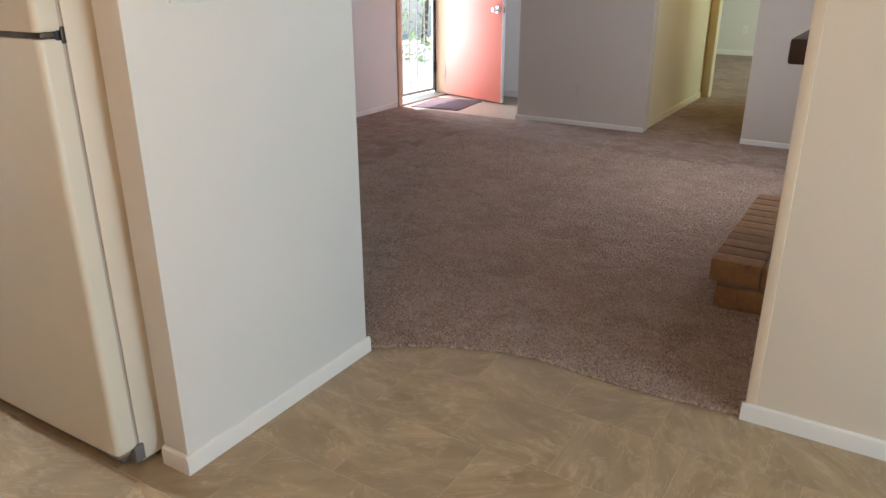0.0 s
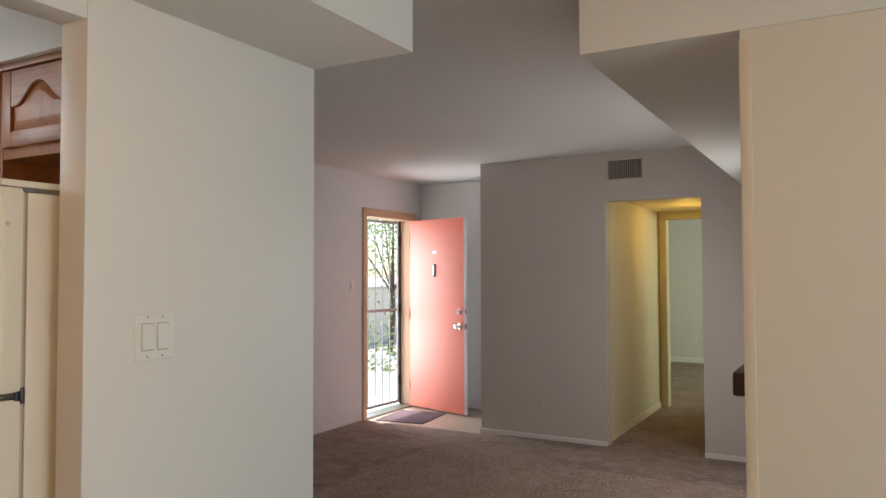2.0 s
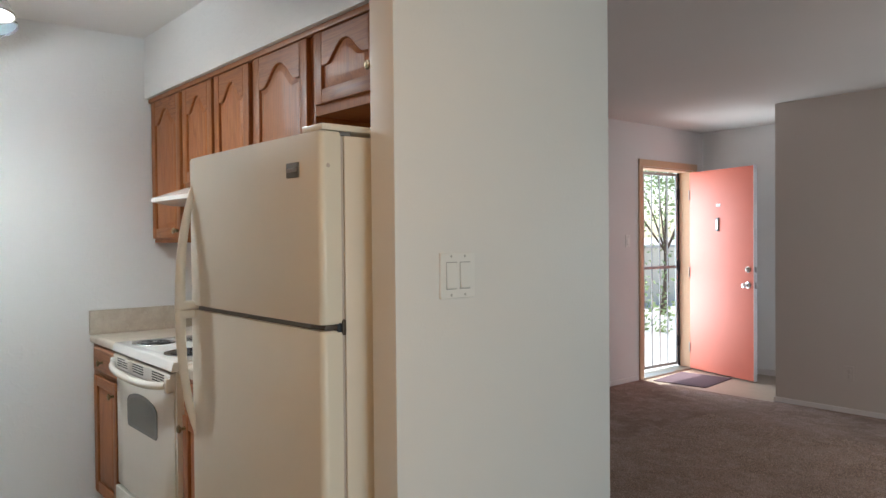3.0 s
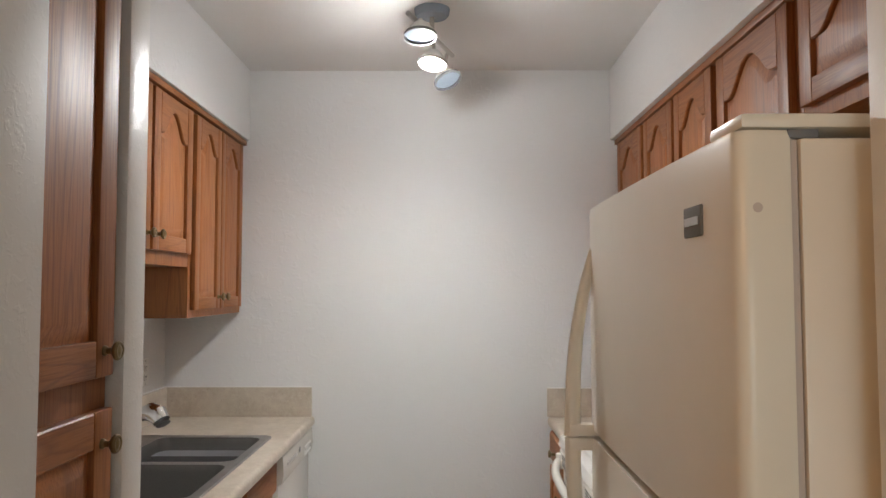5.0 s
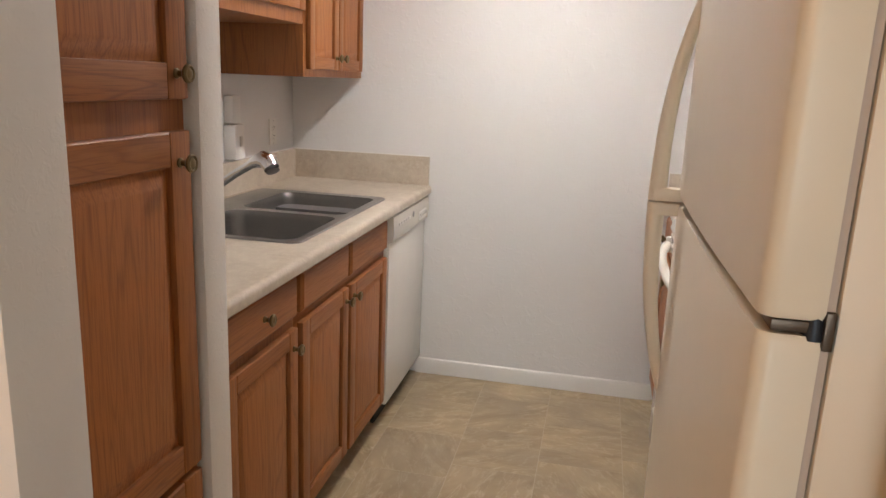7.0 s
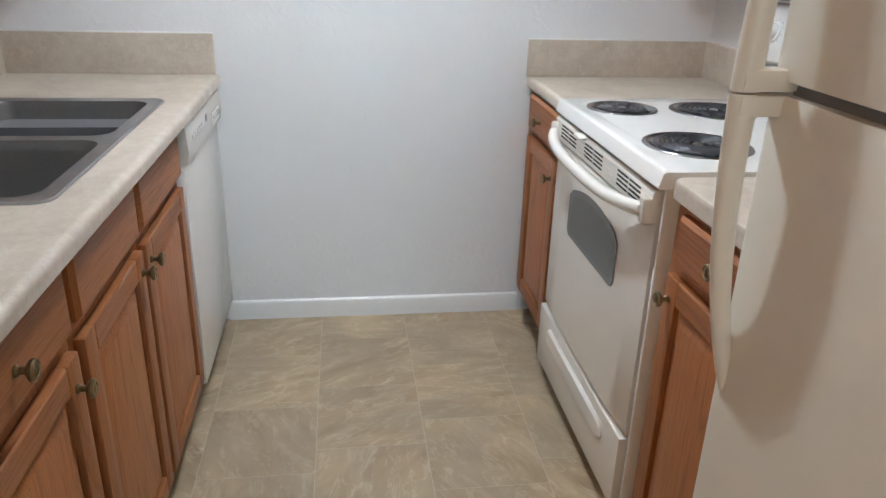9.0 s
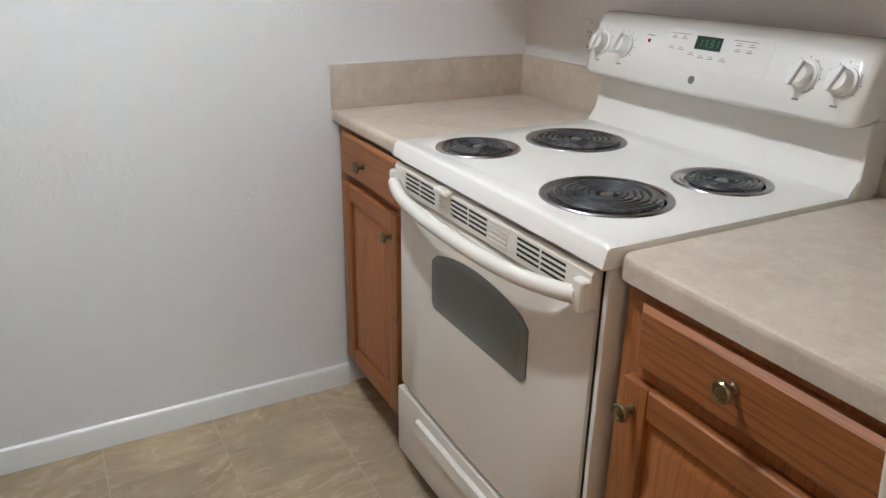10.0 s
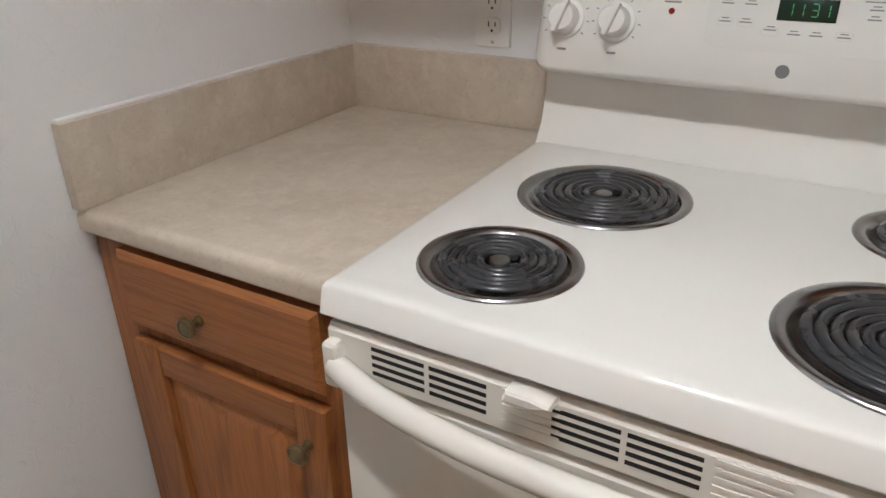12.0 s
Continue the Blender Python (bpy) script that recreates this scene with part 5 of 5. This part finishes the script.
# ---- ceiling lamps ----
c = thing("track_lamp", -3.46, 0.72, H, 0, "pale three-head ceiling lamp with one head lit", "ceiling lamp")
part("canopy", lathe([(0, -0.03), (0.055, -0.028), (0.062, -0.018), (0.064, 0)], 28), LAMP_GLASS, c)
part("stem", tube([(0, 0, -0.025), (0, 0, -0.09)], 0.008, 10), NICKEL, c)
part("bar", tube([(0.20, -0.075, -0.09), (-0.24, 0.075, -0.09)], 0.009, 10), NICKEL, c)
for i, (at, to) in enumerate(KITCHEN_HEADS):
    d = (Vector(to) - Vector(at)).normalized()
    local = Vector(at) - Vector((-3.46, 0.72, H))
    m = Matrix.Translation(local) @ (-d).to_track_quat("Z", "Y").to_matrix().to_4x4()
    hdn = part("lamp_head", lathe([(0, 0.048), (0.018, 0.047), (0.028, 0.038), (0.050, 0.008), (0.053, 0.0), (0.053, -0.006), (0.050, -0.006), (0.049, 0.0)], 32, m=m), PLASTIC, c, "round adjustable lamp head")
    part("lens", lathe([(0, -0.001), (0.049, 0.0)], 32, m=m), LED if i == 1 else LAMP_GLASS, hdn, "lit lamp face" if i == 1 else "unlit lamp face")
    part("rim", lathe([(0.049, -0.007), (0.056, -0.007), (0.056, 0.002), (0.049, 0.002), (0.049, -0.007)], 32, m=m), NICKEL if i == 1 else GREY, hdn, "lamp rim")
    part("knuckle", tube([local + (-d) * 0.045, (local.x * 0.96, local.y, -0.09)], 0.006, 8), NICKEL, hdn)
c = thing("dining_lamp", -0.45, -0.15, H, 0, "hanging warm dining lamp on a metal stem", "ceiling lamp")
part("canopy", lathe([(0, -0.02), (0.06, -0.018), (0.065, 0)], 24), NICKEL, c)
part("stem", tube([(0, 0, -0.018), (0, 0, -0.44)], 0.006, 8), NICKEL, c)
part("bulb_holder", lathe([(0, -0.435), (0.02, -0.435), (0.022, -0.475), (0, -0.475)], 16), NICKEL, c)

# ---- outdoors ----
structure("ground", box(-400, 400, -400, 400, -0.30, -0.06), CONCRETE, "pale sunlit concrete ground")
structure("porch_step", box(-5.9, -4.46, 5.2, 8.2, -0.06, -0.012, 0.01), CONCRETE, "concrete porch slab before the door")
structure("porch_roof", box(-5.33, -4.46, 4.0, 9.5, 2.38, 2.55), STUCCO, "pale porch roof overhang")
structure("wall_outside_north", box(-4.47, -4.45, AN + 0.12, 12.7, 0, 3.0), STUCCO)
c = thing("garden_wall", -9.5, 10.0, -0.06, 0, "pale stucco garden wall in sunlight", "wall")
part("wall", box(-0.1, 0.1, -9, 9, 0, 1.2), STUCCO, c)
part("coping", box(-0.14, 0.14, -9, 9, 1.2, 1.26, 0.01), CONCRETE, c)


def bush(name, x, y, z, r, h, label, trunk, seed, count):
    rnd = random.Random(seed)
    c = thing(name, x, y, z, 0, label, "tree" if trunk else "shrub")
    if trunk:
        part("trunk", tube([(0, 0, 0), (0.05, 0.03, trunk * 0.5), (0.0, 0.1, trunk), (0.08, 0.0, trunk + h * 0.5)], [0.06, 0.05, 0.04, 0.015], 10), BARK, c)
        for k in range(5):
            a = k * 1.3
            part("limb", tube([(0.02, 0.06, trunk * 0.85), (0.4 * r * math.cos(a), 0.4 * r * math.sin(a), trunk + h * 0.25), (0.8 * r * math.cos(a), 0.8 * r * math.sin(a), trunk + h * 0.5)], [0.022, 0.014, 0.006], 7), BARK, c)
    verts, faces = [], []
    clumps = [(rnd.gauss(0, r * 0.45), rnd.gauss(0, r * 0.45), trunk + h * (0.1 + 0.85 * rnd.random()), r * rnd.uniform(0.18, 0.36)) for _ in range(26)]
    for _ in range(count):
        cx, cy, cz, cr = rnd.choice(clumps)
        p = Vector((cx + rnd.gauss(0, cr), cy + rnd.gauss(0, cr), max(cz + rnd.gauss(0, cr), 0.03)))
        e = Euler((rnd.uniform(0, 6.3), rnd.uniform(0, 6.3), rnd.uniform(0, 6.3))).to_matrix()
        s = rnd.uniform(0.03, 0.06)
        i = len(verts)
        verts += [p + e @ Vector(v) for v in ((0, -s, 0), (s * 0.45, 0, s * 0.12), (0, s, 0), (-s * 0.45, 0, s * 0.12))]
        faces.append((i, i + 1, i + 2, i + 3))
    me = bpy.data.meshes.new("crown")
    me.from_pydata(verts, [], faces)
    me.materials.append(LEAF)
    ob = new("crown", me)
    ob.parent = c
    return c


bush("tree", -8.0, 12.3, -0.06, 1.3, 2.6, "leafy green tree beyond the porch", 1.35, 3, 4200)
bush("shrub", -6.7, 9.9, -0.06, 0.5, 0.8, "low green shrub along the walkway", 0.0, 8, 220)


# ---- floor tiles, the nearest as single pieces ----
floor = bpy.data.objects["floor_base"]
floor.name = "floor"
tagged(floor, "brown slate-look vinyl tile floor")
TS = 0.3125
tile_mesh = mesh_of(box(-TS / 2 + 0.0009, TS / 2 - 0.0009, -TS / 2 + 0.0009, TS / 2 - 0.0009, -0.004, 0.0, 0.0006, 1), "tile", VINYL)
rest_v, rest_f = [], []
STAGGER = (0.0, -0.10, 0.10)
for row in range(-12, 8):
    y = 0.168 + TS * row + TS / 2
    if y - TS / 2 > 2.32 or y < -2.9:
        continue
    for col in range(24):
        x = -4.2 - 0.02 + STAGGER[row % 3] + TS * (col - 0.5)
        if x > 2.6 or x < -4.32 or (x < -1.7 and y < -0.55):
            continue
        if -4.4 < x < 0.4 and 0.0 < y < 2.35 and not (y > 1.5 and x < -1.7):
            ob = new("tile", tile_mesh)
            ob.parent = floor
            ob.matrix_basis = pose(x, y, random.uniform(-0.0003, 0.0), 0, 0, 0)
        else:
            i = len(rest_v)
            g = TS / 2 - 0.001
            rest_v += [(x - g, y - g, 0), (x + g, y - g, 0), (x + g, y + g, 0), (x - g, y + g, 0)]
            rest_f.append((i, i + 1, i + 2, i + 3))
me = bpy.data.meshes.new("far_tiles")
me.from_pydata(rest_v, [], rest_f)
me.materials.append(VINYL)
ob = new("far_tiles", me)
ob.parent = floor
tagged(ob, kind="stuff")
structure("entry_floor", box(LX, -3.0, 6.165, AN, -0.005, 0.002), plain("entry_vinyl", (0.42, 0.34, 0.26), 0.35, vary=0.25, scale=14), "beige vinyl entry floor")

# short carpet pile where the camera passes nearest
def make_pile():
    m = Mat("carpet_yarn", 1.0, spec=0.1)
    geo = m.t.nodes.new("ShaderNodeNewGeometry")
    c = m.ramp(geo.outputs["Random Per Island"], (0.0, (0.34, 0.25, 0.20)), (0.5, (0.46, 0.35, 0.285)), (1.0, (0.58, 0.46, 0.39)))
    big = m.noise(m.coords((5, 7, 1), world_space=True), 1.0, 4, 0.6, 0.8)
    m.colour(m.mix(m.ramp(big, (0.4, 0.0), (0.65, 0.6)), c, (0.60, 0.48, 0.41)))
    return m.m


rng = np.random.default_rng(4)
N = 95000
px = -0.25 - 2.9 * rng.random(N) ** 1.4
py = 2.03 + 3.4 * rng.random(N) ** 1.5
keep = np.array([y > (carpet_edge(x) if x > -1.53 else 2.04) - 0.006 + rng.uniform(-0.004, 0.004) and not (x > -0.56 and y > 3.05) and (x < -0.27 or y < 2.29) for x, y in zip(px, py)])
px, py = px[keep], py[keep]
n = len(px)
w = rng.uniform(0.0022, 0.0042, n) * (1 + 0.35 * (py - 2.03))
hgt = rng.uniform(0.004, 0.0085, n)
lean = rng.normal(0, 0.0035, (n, 2))
ang = rng.uniform(0, math.pi, n)
V = np.zeros((n, 4, 3))
for k in range(3):
    V[:, k, 0] = px + w * np.cos(ang + k * 2.094)
    V[:, k, 1] = py + w * np.sin(ang + k * 2.094)
    V[:, k, 2] = 0.007
V[:, 3, 0], V[:, 3, 1], V[:, 3, 2] = px + lean[:, 0], py + lean[:, 1], 0.010 + hgt
idx = (np.arange(n) * 4)[:, None]
F = np.concatenate([idx + np.array([0, 1, 3]), idx + np.array([1, 2, 3]), idx + np.array([2, 0, 3])])
me = bpy.data.meshes.new("carpet_pile")
me.from_pydata(V.reshape(-1, 3), [], F)
me.materials.append(make_pile())
ob = new("carpet_pile", me)
ob.parent = bpy.data.objects["carpet_floor"]
tagged(ob, kind="stuff")
